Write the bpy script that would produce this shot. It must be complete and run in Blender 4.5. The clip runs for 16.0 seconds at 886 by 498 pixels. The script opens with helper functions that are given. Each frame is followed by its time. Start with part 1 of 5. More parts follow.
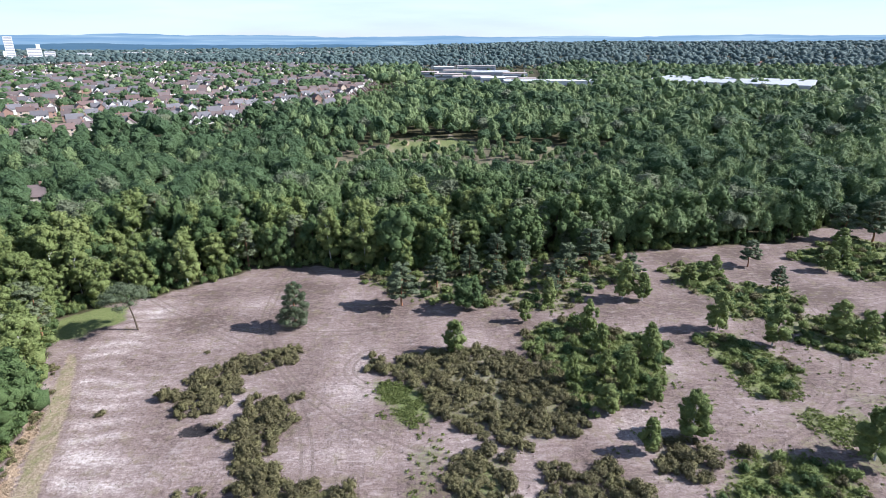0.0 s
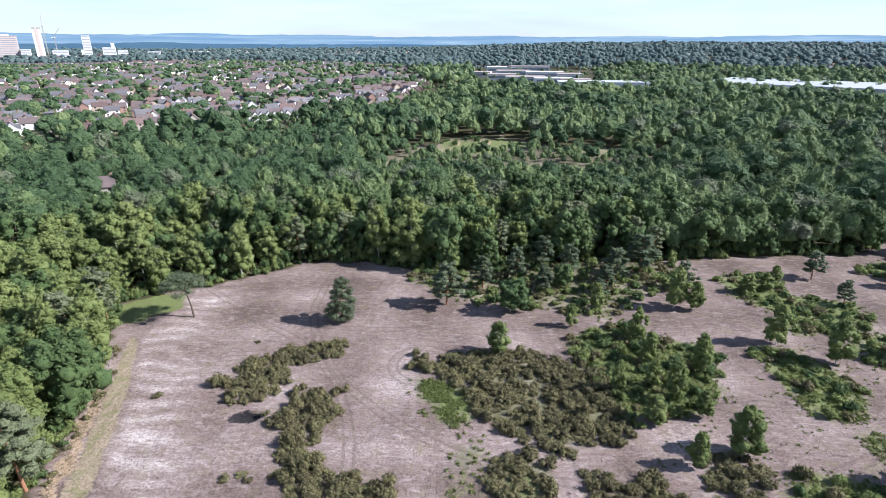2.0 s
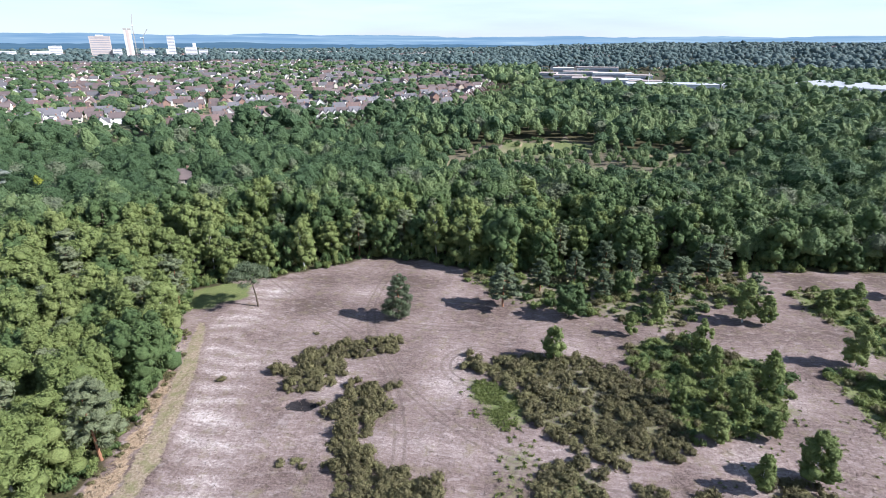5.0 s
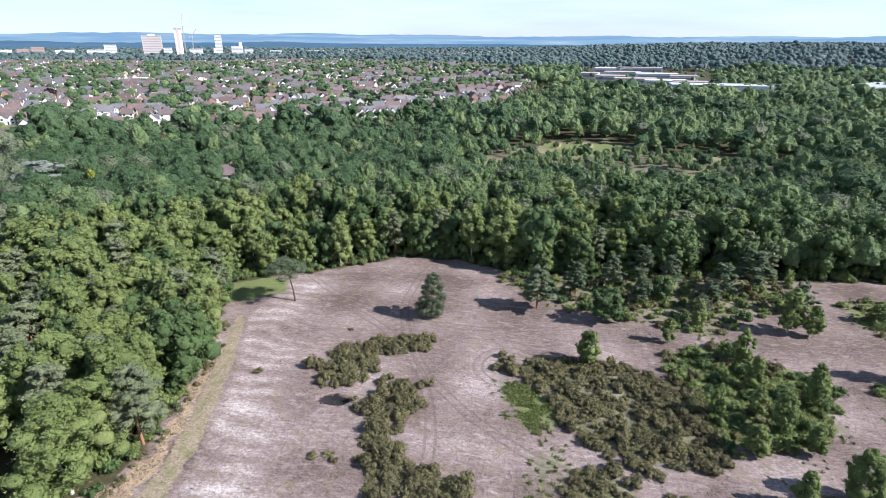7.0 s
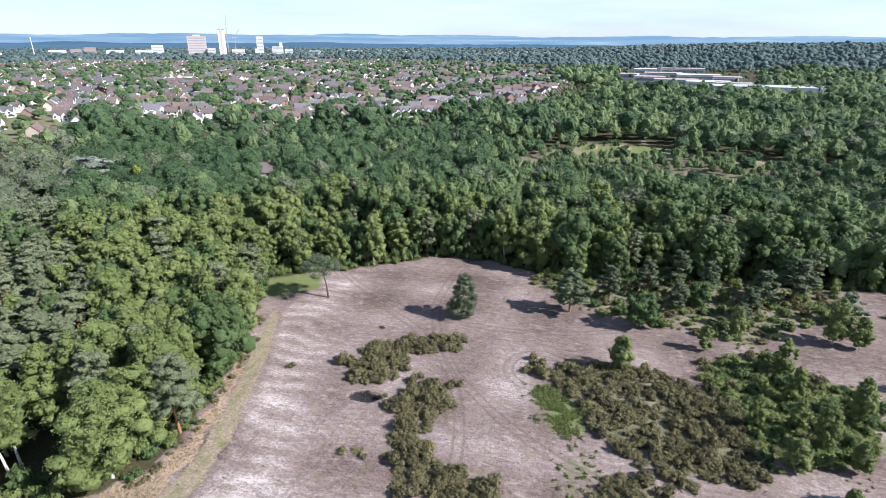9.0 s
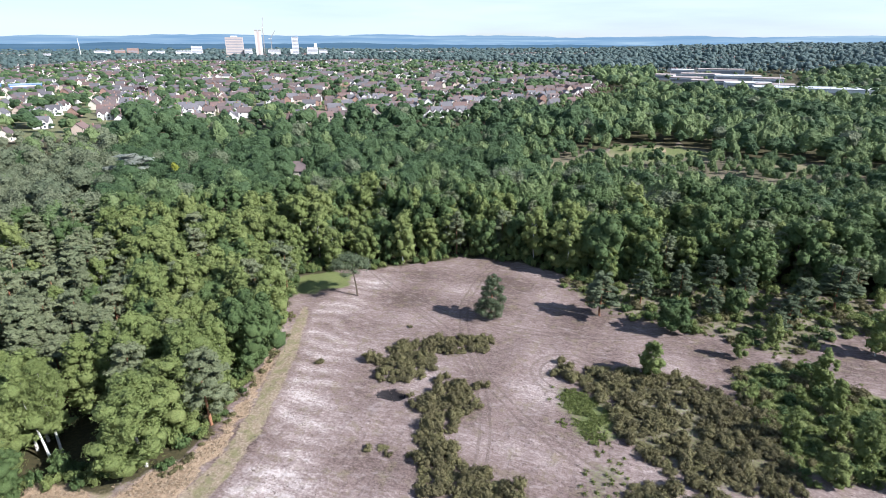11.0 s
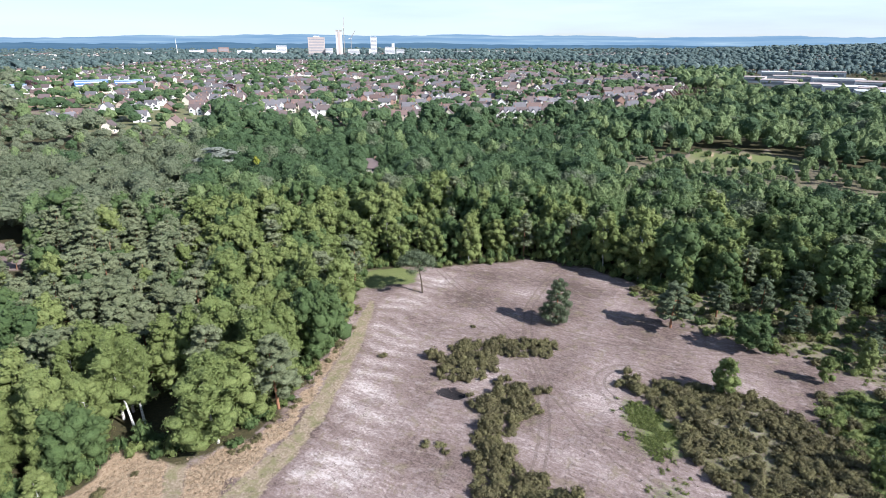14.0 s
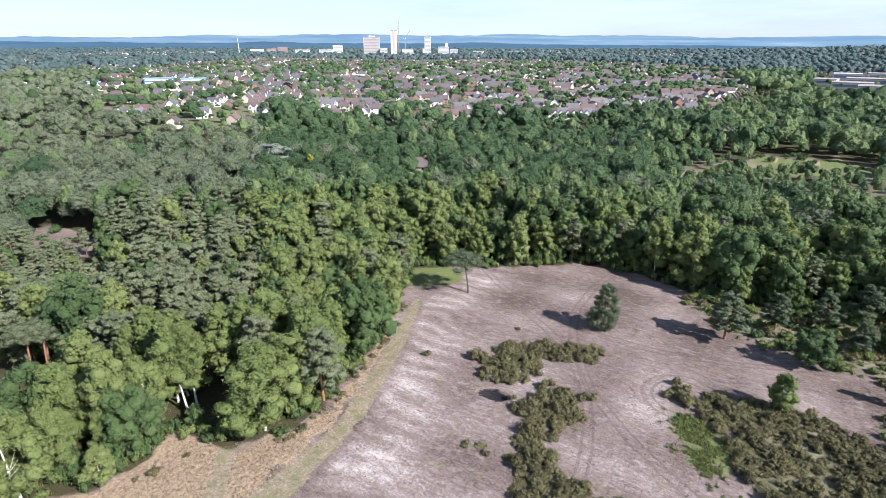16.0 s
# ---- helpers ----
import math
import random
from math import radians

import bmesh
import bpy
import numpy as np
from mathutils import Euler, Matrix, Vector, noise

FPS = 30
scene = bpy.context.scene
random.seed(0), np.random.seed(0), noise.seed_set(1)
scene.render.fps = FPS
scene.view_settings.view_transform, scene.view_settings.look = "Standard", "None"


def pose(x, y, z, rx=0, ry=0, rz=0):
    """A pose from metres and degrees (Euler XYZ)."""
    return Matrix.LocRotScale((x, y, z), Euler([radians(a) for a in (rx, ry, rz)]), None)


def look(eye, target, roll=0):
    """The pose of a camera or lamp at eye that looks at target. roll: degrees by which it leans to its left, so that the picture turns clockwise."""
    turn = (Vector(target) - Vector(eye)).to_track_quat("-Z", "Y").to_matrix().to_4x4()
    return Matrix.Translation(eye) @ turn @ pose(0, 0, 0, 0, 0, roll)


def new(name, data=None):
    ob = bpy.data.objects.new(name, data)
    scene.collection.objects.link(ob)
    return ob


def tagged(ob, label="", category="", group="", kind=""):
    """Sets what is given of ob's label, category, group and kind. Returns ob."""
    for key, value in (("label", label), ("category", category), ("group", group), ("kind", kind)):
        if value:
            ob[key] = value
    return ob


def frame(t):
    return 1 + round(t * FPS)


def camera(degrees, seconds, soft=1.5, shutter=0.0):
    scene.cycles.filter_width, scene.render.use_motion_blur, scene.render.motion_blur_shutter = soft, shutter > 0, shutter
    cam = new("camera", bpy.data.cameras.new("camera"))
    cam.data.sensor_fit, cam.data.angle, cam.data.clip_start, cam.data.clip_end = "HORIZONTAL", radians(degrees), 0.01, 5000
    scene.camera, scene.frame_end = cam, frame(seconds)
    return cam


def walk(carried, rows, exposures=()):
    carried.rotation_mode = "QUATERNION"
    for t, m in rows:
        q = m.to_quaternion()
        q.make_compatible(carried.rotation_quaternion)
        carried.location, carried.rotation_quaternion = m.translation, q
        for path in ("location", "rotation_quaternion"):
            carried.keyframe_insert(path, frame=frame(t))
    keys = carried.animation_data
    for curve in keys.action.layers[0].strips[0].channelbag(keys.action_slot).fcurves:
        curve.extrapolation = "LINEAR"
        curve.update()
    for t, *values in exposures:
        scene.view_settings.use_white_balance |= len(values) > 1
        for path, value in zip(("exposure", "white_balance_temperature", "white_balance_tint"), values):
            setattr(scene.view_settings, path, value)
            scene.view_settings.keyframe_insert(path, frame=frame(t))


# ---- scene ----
# The camera hangs 60 m over the heath and turns to its left: seconds, turn, downward tilt, lean.
TURN = [
    (0.0, -2.88, 20.65, -0.16),
    (0.5, -1.44, 20.66, -0.12),
    (1.0, 0.03, 20.65, -0.02),
    (1.5, 1.15, 20.65, -0.03),
    (2.0, 2.32, 20.65, -0.03),
    (2.5, 3.42, 20.64, -0.04),
    (3.0, 4.74, 20.65, -0.04),
    (3.5, 5.75, 20.64, 0.01),
    (4.0, 6.73, 20.62, -0.02),
    (6.5, 11.63, 20.66, 0.11),
    (7.0, 12.59, 20.66, 0.08),
    (7.5, 13.50, 20.64, 0.09),
    (8.0, 14.45, 20.64, 0.08),
    (8.5, 15.37, 20.64, 0.07),
    (9.0, 16.19, 20.63, 0.05),
    (11.5, 20.34, 20.60, -0.05),
    (12.0, 21.38, 20.62, -0.06),
    (12.5, 22.46, 20.61, -0.11),
    (13.0, 23.70, 20.61, -0.09),
    (13.5, 25.10, 20.59, -0.03),
    (14.0, 26.74, 20.58, 0.02),
    (14.5, 27.98, 20.60, 0.01),
    (15.0, 29.50, 20.58, 0.06),
    (15.5, 30.66, 20.59, 0.10),
    (16.0, 31.93, 20.60, 0.07),
]
cam = camera(77.4, 16.0, soft=0.45)
EYE_Z = 60.0
walk(cam, [(t, pose(0, 0, EYE_Z, 90 - tilt, 0, turn) @ pose(0, 0, 0, 0, 0, lean)) for t, turn, tilt, lean in TURN],
     [(0.0, 0.89, 5880, 14), (16.0, 0.85, 6000, 13)])

# ---- light ----
SUN_ELEV, SUN_AZ = radians(37), radians(-4)     # the sun stands over +x, a little towards -y
sun_way = Vector((math.cos(SUN_ELEV) * math.cos(SUN_AZ), math.cos(SUN_ELEV) * math.sin(SUN_AZ), math.sin(SUN_ELEV)))
sun = new("sun", bpy.data.lights.new("sun", "SUN"))
sun.data.energy, sun.data.angle, sun.data.color = 5.5, radians(0.55), (1.0, 0.96, 0.90)
sun.matrix_world = look(sun_way * 500, (0, 0, 0))


def node_tree(owner):
    owner.use_nodes = True
    owner.node_tree.nodes.clear()
    return owner.node_tree


def add(nt, kind, **values):
    n = nt.nodes.new(kind)
    for key, value in values.items():
        if key in n.inputs.keys():
            n.inputs[key].default_value = value
        elif key == "operation":
            n.operation = value
        elif key == "blend_type":
            n.blend_type = value
        elif key == "data_type":
            n.data_type = value
        elif key == "attribute_name":
            n.attribute_name = value
        elif key == "sky_type":
            n.sky_type = value
    return n


def ramp(nt, source, stops):
    n = nt.nodes.new("ShaderNodeValToRGB")
    el = n.color_ramp.elements
    while len(el) < len(stops):
        el.new(0.5)
    for e, (p, c) in zip(el, stops):
        e.position, e.color = p, (*c, 1) if len(c) == 3 else c
    nt.links.new(source, n.inputs["Fac"])
    return n.outputs["Color"]


def blend(nt, fac, a, b, kind="MIX"):
    n = nt.nodes.new("ShaderNodeMix")
    n.data_type, n.blend_type = "RGBA", kind
    for sock, value in ((n.inputs[0], fac), (n.inputs[6], a), (n.inputs[7], b)):
        if isinstance(value, bpy.types.NodeSocket):
            nt.links.new(value, sock)
        else:
            sock.default_value = (*value, 1) if isinstance(value, tuple) else value
    return n.outputs[2]


def calc(nt, op, a, b=0.0, clamp=False):
    n = nt.nodes.new("ShaderNodeMath")
    n.operation, n.use_clamp = op, clamp
    for sock, value in ((n.inputs[0], a), (n.inputs[1], b)):
        if isinstance(value, bpy.types.NodeSocket):
            nt.links.new(value, sock)
        else:
            sock.default_value = value
    return n.outputs[0]


def noise_of(nt, scale, detail=4.0, vector=None, rough=0.55):
    n = nt.nodes.new("ShaderNodeTexNoise")
    n.inputs["Scale"].default_value, n.inputs["Detail"].default_value, n.inputs["Roughness"].default_value = scale, detail, rough
    if vector is not None:
        nt.links.new(vector, n.inputs["Vector"])
    return n.outputs["Fac"]


world = bpy.data.worlds.new("sky")
scene.world = world
nt = node_tree(world)
sky = add(nt, "ShaderNodeTexSky", sky_type="NISHITA")
sky.sun_disc, sky.sun_elevation, sky.sun_rotation = False, SUN_ELEV, radians(90) - SUN_AZ
sky.air_density, sky.dust_density, sky.ozone_density = 1.0, 0.2, 4.0
co = add(nt, "ShaderNodeTexCoord")
mp = add(nt, "ShaderNodeMapping", Scale=(1.0, 1.0, 9.0))
nt.links.new(co.outputs["Generated"], mp.inputs["Vector"])
clouds = ramp(nt, noise_of(nt, 2.2, 6.0, mp.outputs["Vector"]), [(0.36, (0, 0, 0)), (0.60, (1, 1, 1))])
up = add(nt, "ShaderNodeSeparateXYZ")
nt.links.new(co.outputs["Generated"], up.inputs[0])
thin = ramp(nt, up.outputs["Z"], [(0.10, (1, 1, 1)), (0.45, (0.22, 0.22, 0.22))])    # far clouds stand close together, overhead the sky is open
skycol = blend(nt, calc(nt, "MULTIPLY", thin, calc(nt, "ADD", calc(nt, "MULTIPLY", clouds, 0.52), 0.42)), sky.outputs["Color"], (7.0, 8.2, 9.5))
bg = add(nt, "ShaderNodeBackground", Strength=0.072)
nt.links.new(skycol, bg.inputs["Color"])
nt.links.new(bg.outputs[0], add(nt, "ShaderNodeOutputWorld").inputs[0])


# ---- materials ----
def finish(nt, color, rough=0.9, bump=None, strength=0.4, dist=0.05, metal=0.0, translucent=0.0):
    out = add(nt, "ShaderNodeOutputMaterial")
    p = add(nt, "ShaderNodeBsdfPrincipled", Roughness=rough, Metallic=metal)
    p.inputs["Specular IOR Level"].default_value = 0.25
    nt.links.new(color, p.inputs["Base Color"])
    if bump is not None:
        b = add(nt, "ShaderNodeBump", Strength=strength, Distance=dist)
        nt.links.new(bump, b.inputs["Height"])
        nt.links.new(b.outputs[0], p.inputs["Normal"])
    if translucent:
        tr = add(nt, "ShaderNodeBsdfTranslucent")
        nt.links.new(color, tr.inputs["Color"])
        mx = add(nt, "ShaderNodeMixShader", Fac=translucent)
        nt.links.new(p.outputs[0], mx.inputs[1])
        nt.links.new(tr.outputs[0], mx.inputs[2])
        nt.links.new(mx.outputs[0], out.inputs[0])
    else:
        nt.links.new(p.outputs[0], out.inputs[0])


def plain(name, color, rough=0.8, scale=1.5, vary=0.25, metal=0.0, object_vary=0.0, translucent=0.0):
    m = bpy.data.materials.new(name)
    nt = node_tree(m)
    geo = add(nt, "ShaderNodeNewGeometry")
    n1 = noise_of(nt, scale, 5.0, geo.outputs["Position"])
    n2 = noise_of(nt, scale * 0.15, 3.0, geo.outputs["Position"])
    k = calc(nt, "ADD", calc(nt, "MULTIPLY", n1, vary * 1.2), calc(nt, "MULTIPLY", n2, vary * 1.2))
    k = calc(nt, "ADD", k, 1.0 - vary * 1.2)
    if object_vary:
        oi = add(nt, "ShaderNodeObjectInfo")
        k = calc(nt, "MULTIPLY", k, calc(nt, "ADD", calc(nt, "MULTIPLY", oi.outputs["Random"], object_vary), 1 - object_vary / 2))
    col = blend(nt, 1.0, tuple(color), k, "MULTIPLY")
    finish(nt, col, rough, n1, 0.2, 0.03, metal, translucent)
    return m


def leaves(name, low, mid, high, translucent=0.25, tree_vary=1.0, grain=4.5, relief=0.30):
    """Foliage: each leaf spray has its own shade, each tree its own cast; fine leaf relief on the clumps."""
    m = bpy.data.materials.new(name)
    nt = node_tree(m)
    geo = add(nt, "ShaderNodeNewGeometry")
    oi = add(nt, "ShaderNodeObjectInfo")
    at = add(nt, "ShaderNodeAttribute", attribute_name="tint")
    spray = geo.outputs["Random Per Island"]
    tree = calc(nt, "FRACT", calc(nt, "ADD", oi.outputs["Random"], at.outputs["Fac"]))
    k = calc(nt, "ADD", calc(nt, "MULTIPLY", spray, 0.34), calc(nt, "MULTIPLY", tree, 0.46 * tree_vary))
    k = calc(nt, "ADD", k, 0.10)
    col = ramp(nt, k, [(0.05, low), (0.5, mid), (0.95, high)])
    n = noise_of(nt, 1.3, 3.0, geo.outputs["Position"])
    col = blend(nt, 1.0, col, calc(nt, "ADD", calc(nt, "MULTIPLY", n, 0.6), 0.7), "MULTIPLY")
    # relief also darkens the colour: painted self-shade in gaps between leaves
    fine = noise_of(nt, grain, 3.0, geo.outputs["Position"], 0.65)
    col = blend(nt, 1.0, col, calc(nt, "ADD", calc(nt, "MULTIPLY", fine, 1.3), 0.35), "MULTIPLY")
    finish(nt, col, 0.7, fine, 1.0, relief, translucent=translucent)
    return m


M_BIRCH = leaves("birch_leaves", (0.140, 0.184, 0.060), (0.200, 0.246, 0.082), (0.250, 0.288, 0.104), 0.32)
M_OAK = leaves("oak_leaves", (0.066, 0.108, 0.040), (0.096, 0.146, 0.052), (0.130, 0.182, 0.064), 0.26)
M_PINE = leaves("pine_needles", (0.128, 0.156, 0.084), (0.176, 0.202, 0.110), (0.228, 0.248, 0.140), 0.22)
M_DARKPINE = leaves("young_pine_needles", (0.072, 0.098, 0.052), (0.110, 0.140, 0.076), (0.155, 0.182, 0.105), 0.2)
M_GORSE = leaves("gorse_spines", (0.100, 0.088, 0.046), (0.158, 0.142, 0.068), (0.210, 0.200, 0.088), 0.2)
M_FERN = leaves("bracken_fronds", (0.120, 0.150, 0.045), (0.172, 0.206, 0.064), (0.220, 0.248, 0.085), 0.4)
M_DEAD = leaves("dead_bracken", (0.21, 0.150, 0.095), (0.33, 0.250, 0.170), (0.44, 0.35, 0.25), 0.1)
M_BARK = plain("grey_bark", (0.11, 0.085, 0.065), 0.95, 6, 0.5)
M_PINEBARK = plain("orange_pine_bark", (0.26, 0.13, 0.075), 0.9, 5, 0.5)


def birch_bark():
    m = bpy.data.materials.new("white_birch_bark")
    nt = node_tree(m)
    co = add(nt, "ShaderNodeTexCoord")
    mp = add(nt, "ShaderNodeMapping", Scale=(1.0, 1.0, 4.0))
    nt.links.new(co.outputs["Object"], mp.inputs["Vector"])
    n = noise_of(nt, 3.0, 4.0, mp.outputs["Vector"])
    finish(nt, ramp(nt, n, [(0.36, (0.06, 0.05, 0.045)), (0.48, (0.62, 0.60, 0.56))]), 0.8, n)
    return m


M_BIRCHBARK = birch_bark()


def ground_material():
    m = bpy.data.materials.new("heath_ground")
    nt = node_tree(m)
    geo = add(nt, "ShaderNodeNewGeometry")
    pos = geo.outputs["Position"]
    ca = add(nt, "ShaderNodeAttribute", attribute_name="cover_a")
    cb = add(nt, "ShaderNodeAttribute", attribute_name="cover_b")
    sa = add(nt, "ShaderNodeSeparateColor")
    sb = add(nt, "ShaderNodeSeparateColor")
    nt.links.new(ca.outputs["Color"], sa.inputs[0])
    nt.links.new(cb.outputs["Color"], sb.inputs[0])
    fine = noise_of(nt, 2.2, 8.0, pos, 0.65)
    grit = noise_of(nt, 9.0, 6.0, pos, 0.7)
    broad = noise_of(nt, 0.07, 4.0, pos)
    # cut heather over pale sand: streaks run along the mower's way
    mp = add(nt, "ShaderNodeMapping", Rotation=(0, 0, radians(12)), Scale=(0.42, 1.15, 1.0))
    nt.links.new(pos, mp.inputs["Vector"])
    sn = nt.nodes.new("ShaderNodeTexNoise")
    for key, value in (("Scale", 1.0), ("Detail", 8.0), ("Roughness", 0.7), ("Distortion", 0.9)):
        sn.inputs[key].default_value = value
    nt.links.new(mp.outputs["Vector"], sn.inputs["Vector"])
    streak = sn.outputs["Fac"]
    k = calc(nt, "ADD", calc(nt, "MULTIPLY", streak, 0.56), calc(nt, "MULTIPLY", fine, 0.54))
    mq = add(nt, "ShaderNodeMapping", Rotation=(0, 0, radians(-14)), Scale=(0.9, 2.6, 1.0))
    nt.links.new(pos, mq.inputs["Vector"])
    k = calc(nt, "ADD", k, calc(nt, "MULTIPLY", calc(nt, "SUBTRACT", noise_of(nt, 1.0, 8.0, mq.outputs["Vector"], 0.75), 0.5), 0.30))
    k = calc(nt, "ADD", k, calc(nt, "MULTIPLY", calc(nt, "SUBTRACT", sa.outputs[0], 0.5), 0.46))
    k = calc(nt, "ADD", k, calc(nt, "MULTIPLY", calc(nt, "SUBTRACT", broad, 0.5), 0.24))
    heath = ramp(nt, k, [(0.32, (0.100, 0.071, 0.060)), (0.45, (0.170, 0.124, 0.110)), (0.56, (0.225, 0.171, 0.154)),
                         (0.66, (0.31, 0.25, 0.23)), (0.78, (0.47, 0.41, 0.38))])
    heath = blend(nt, ramp(nt, noise_of(nt, 0.35, 6.0, pos, 0.7), [(0.52, (0, 0, 0)), (0.68, (0.55, 0.55, 0.55))]), heath, (0.17, 0.145, 0.075))
    # bare sand shows in ragged patches
    ms = add(nt, "ShaderNodeMapping", Rotation=(0, 0, radians(8)), Scale=(0.30, 0.62, 1.0))
    nt.links.new(pos, ms.inputs["Vector"])
    bare = ramp(nt, noise_of(nt, 1.0, 9.0, ms.outputs["Vector"], 0.72), [(0.53, (0, 0, 0)), (0.68, (0.60, 0.60, 0.60))])
    heath = blend(nt, bare, heath, (0.34, 0.285, 0.265))
    # wheel marks: long arcs over the cut heather
    for cx, cy, rad in ((-7.5, 94.0, 6.2), (-7.5, 94.0, 7.9), (30.0, 128.0, 66.0), (30.0, 128.0, 67.7), (-75.0, 60.0, 58.0), (-75.0, 60.0, 59.7), (-20.0, 170.0, 62.0), (-20.0, 170.0, 63.6)):
        sub = add(nt, "ShaderNodeVectorMath", operation="SUBTRACT")
        nt.links.new(pos, sub.inputs[0])
        sub.inputs[1].default_value = (cx, cy, 0)
        ln = add(nt, "ShaderNodeVectorMath", operation="LENGTH")
        nt.links.new(sub.outputs[0], ln.inputs[0])
        d = calc(nt, "ABSOLUTE", calc(nt, "ADD", calc(nt, "SUBTRACT", ln.outputs["Value"], rad), calc(nt, "MULTIPLY", broad, 1.5)))
        on = calc(nt, "MULTIPLY", calc(nt, "LESS_THAN", d, 0.24), ramp(nt, streak, [(0.35, (0, 0, 0)), (0.55, (0.5, 0.5, 0.5))]))
        heath = blend(nt, on, heath, (0.10, 0.075, 0.060))
    dirt = ramp(nt, fine, [(0.3, (0.17, 0.135, 0.085)), (0.5, (0.26, 0.205, 0.145)), (0.7, (0.36, 0.29, 0.22))])
    dirt = blend(nt, ramp(nt, noise_of(nt, 0.5, 6.0, pos, 0.7), [(0.45, (0, 0, 0)), (0.62, (0.7, 0.7, 0.7))]), dirt, (0.15, 0.155, 0.06))
    grass = ramp(nt, calc(nt, "ADD", calc(nt, "MULTIPLY", fine, 0.6), calc(nt, "MULTIPLY", grit, 0.4)),
                 [(0.3, (0.065, 0.090, 0.028)), (0.5, (0.13, 0.155, 0.052)), (0.7, (0.23, 0.22, 0.105))])
    dead = ramp(nt, calc(nt, "ADD", calc(nt, "MULTIPLY", fine, 0.5), calc(nt, "MULTIPLY", grit, 0.5)),
                [(0.33, (0.13, 0.09, 0.05)), (0.48, (0.30, 0.215, 0.14)), (0.66, (0.46, 0.36, 0.25))])
    floor = ramp(nt, fine, [(0.3, (0.030, 0.032, 0.014)), (0.7, (0.085, 0.070, 0.032))])
    # near-black ground for the pit: the shade below the gorse, painted in
    pit_shade = ramp(nt, grit, [(0.3, (0.012, 0.011, 0.012)), (0.7, (0.03, 0.026, 0.028))])
    col = heath
    jag = calc(nt, "SUBTRACT", fine, 0.5)
    for weight, c in ((sa.outputs[1], dirt), (sa.outputs[2], grass), (sb.outputs[0], dead), (sb.outputs[1], floor), (sb.outputs[2], pit_shade)):
        w = calc(nt, "ADD", weight, calc(nt, "MULTIPLY", jag, 0.9))
        col = blend(nt, ramp(nt, w, [(0.35, (0, 0, 0)), (0.65, (1, 1, 1))]), col, c)
    finish(nt, col, 0.95, calc(nt, "ADD", fine, calc(nt, "MULTIPLY", grit, 0.5)), 0.8, 0.16)
    return m


M_GROUND = ground_material()


# ---- helpers for meshes ----
def mesh_of(name, verts, tris, material, tint=None, smooth_faces=False):
    """A mesh from arrays of corners and triangles."""
    verts, tris = np.asarray(verts, np.float32), np.asarray(tris, np.int32)
    me = bpy.data.meshes.new(name)
    me.vertices.add(len(verts))
    me.vertices.foreach_set("co", verts.ravel())
    me.loops.add(tris.size)
    me.loops.foreach_set("vertex_index", tris.ravel())
    me.polygons.add(len(tris))
    me.polygons.foreach_set("loop_start", np.arange(0, tris.size, 3, dtype=np.int32))
    if tint is not None:
        a = me.attributes.new("tint", "FLOAT", "POINT")
        a.data.foreach_set("value", np.asarray(tint, np.float32))
    me.materials.append(material)
    me.polygons.foreach_set("use_smooth", np.full(len(tris), smooth_faces, bool))
    me.update(calc_edges=True)
    return me


def part(name, bm, material, parent, label=""):
    me = bpy.data.meshes.new(name)
    bm.to_mesh(me)
    bm.free()
    me.materials.append(material)
    ob = new(name, me)
    ob.parent = parent
    return tagged(ob, label)


def box(x0, y0, z0, x1, y1, z1, bm=None):
    bm = bm or bmesh.new()
    v = [bm.verts.new(p) for p in ((x0, y0, z0), (x1, y0, z0), (x1, y1, z0), (x0, y1, z0), (x0, y0, z1), (x1, y0, z1), (x1, y1, z1), (x0, y1, z1))]
    for f in ((3, 2, 1, 0), (4, 5, 6, 7), (0, 1, 5, 4), (1, 2, 6, 5), (2, 3, 7, 6), (3, 0, 4, 7)):
        bm.faces.new([v[i] for i in f])
    return bm


def tube(path, radii, sides=6):
    """Corners and triangles of a tapered tube along a path."""
    path = np.asarray(path, float)
    a = np.linspace(0, 2 * np.pi, sides, endpoint=False)
    verts, tris = [], []
    for p, r in zip(path, radii):
        verts += [(p[0] + r * math.cos(t), p[1] + r * math.sin(t), p[2]) for t in a]
    for i in range(len(path) - 1):
        for j in range(sides):
            q = i * sides + j, i * sides + (j + 1) % sides
            tris += [(q[0], q[1], q[1] + sides), (q[0], q[1] + sides, q[0] + sides)]
    return np.array(verts), np.array(tris)


def joined(pieces):
    vs, ts, n = [], [], 0
    for v, t in pieces:
        vs.append(v)
        ts.append(t + n)
        n += len(v)
    return np.concatenate(vs), np.concatenate(ts)


_b = bmesh.new()
for _r, _z, _n, _o in ((0.0, 1.0, 1, 0.0), (0.894, 0.447, 5, 0.0), (0.894, -0.447, 5, 0.628), (0.0, -1.0, 1, 0.0)):
    for _i in range(_n):
        _b.verts.new((_r * math.cos(_o + _i * 1.2566), _r * math.sin(_o + _i * 1.2566), _z))
bmesh.ops.convex_hull(_b, input=_b.verts)
_b.verts.index_update()
ICO_V = np.array([v.co[:] for v in _b.verts])
ICO_T = np.array([[v.index for v in f.verts] for f in _b.faces])
_b.free()


OCT_V = np.array([(1, 0, 0), (0, 1, 0), (-1, 0, 0), (0, -1, 0), (0, 0, 1), (0, 0, -1)], float)
OCT_T = np.array([(0, 1, 4), (1, 2, 4), (2, 3, 4), (3, 0, 4), (1, 0, 5), (2, 1, 5), (3, 2, 5), (0, 3, 5)])


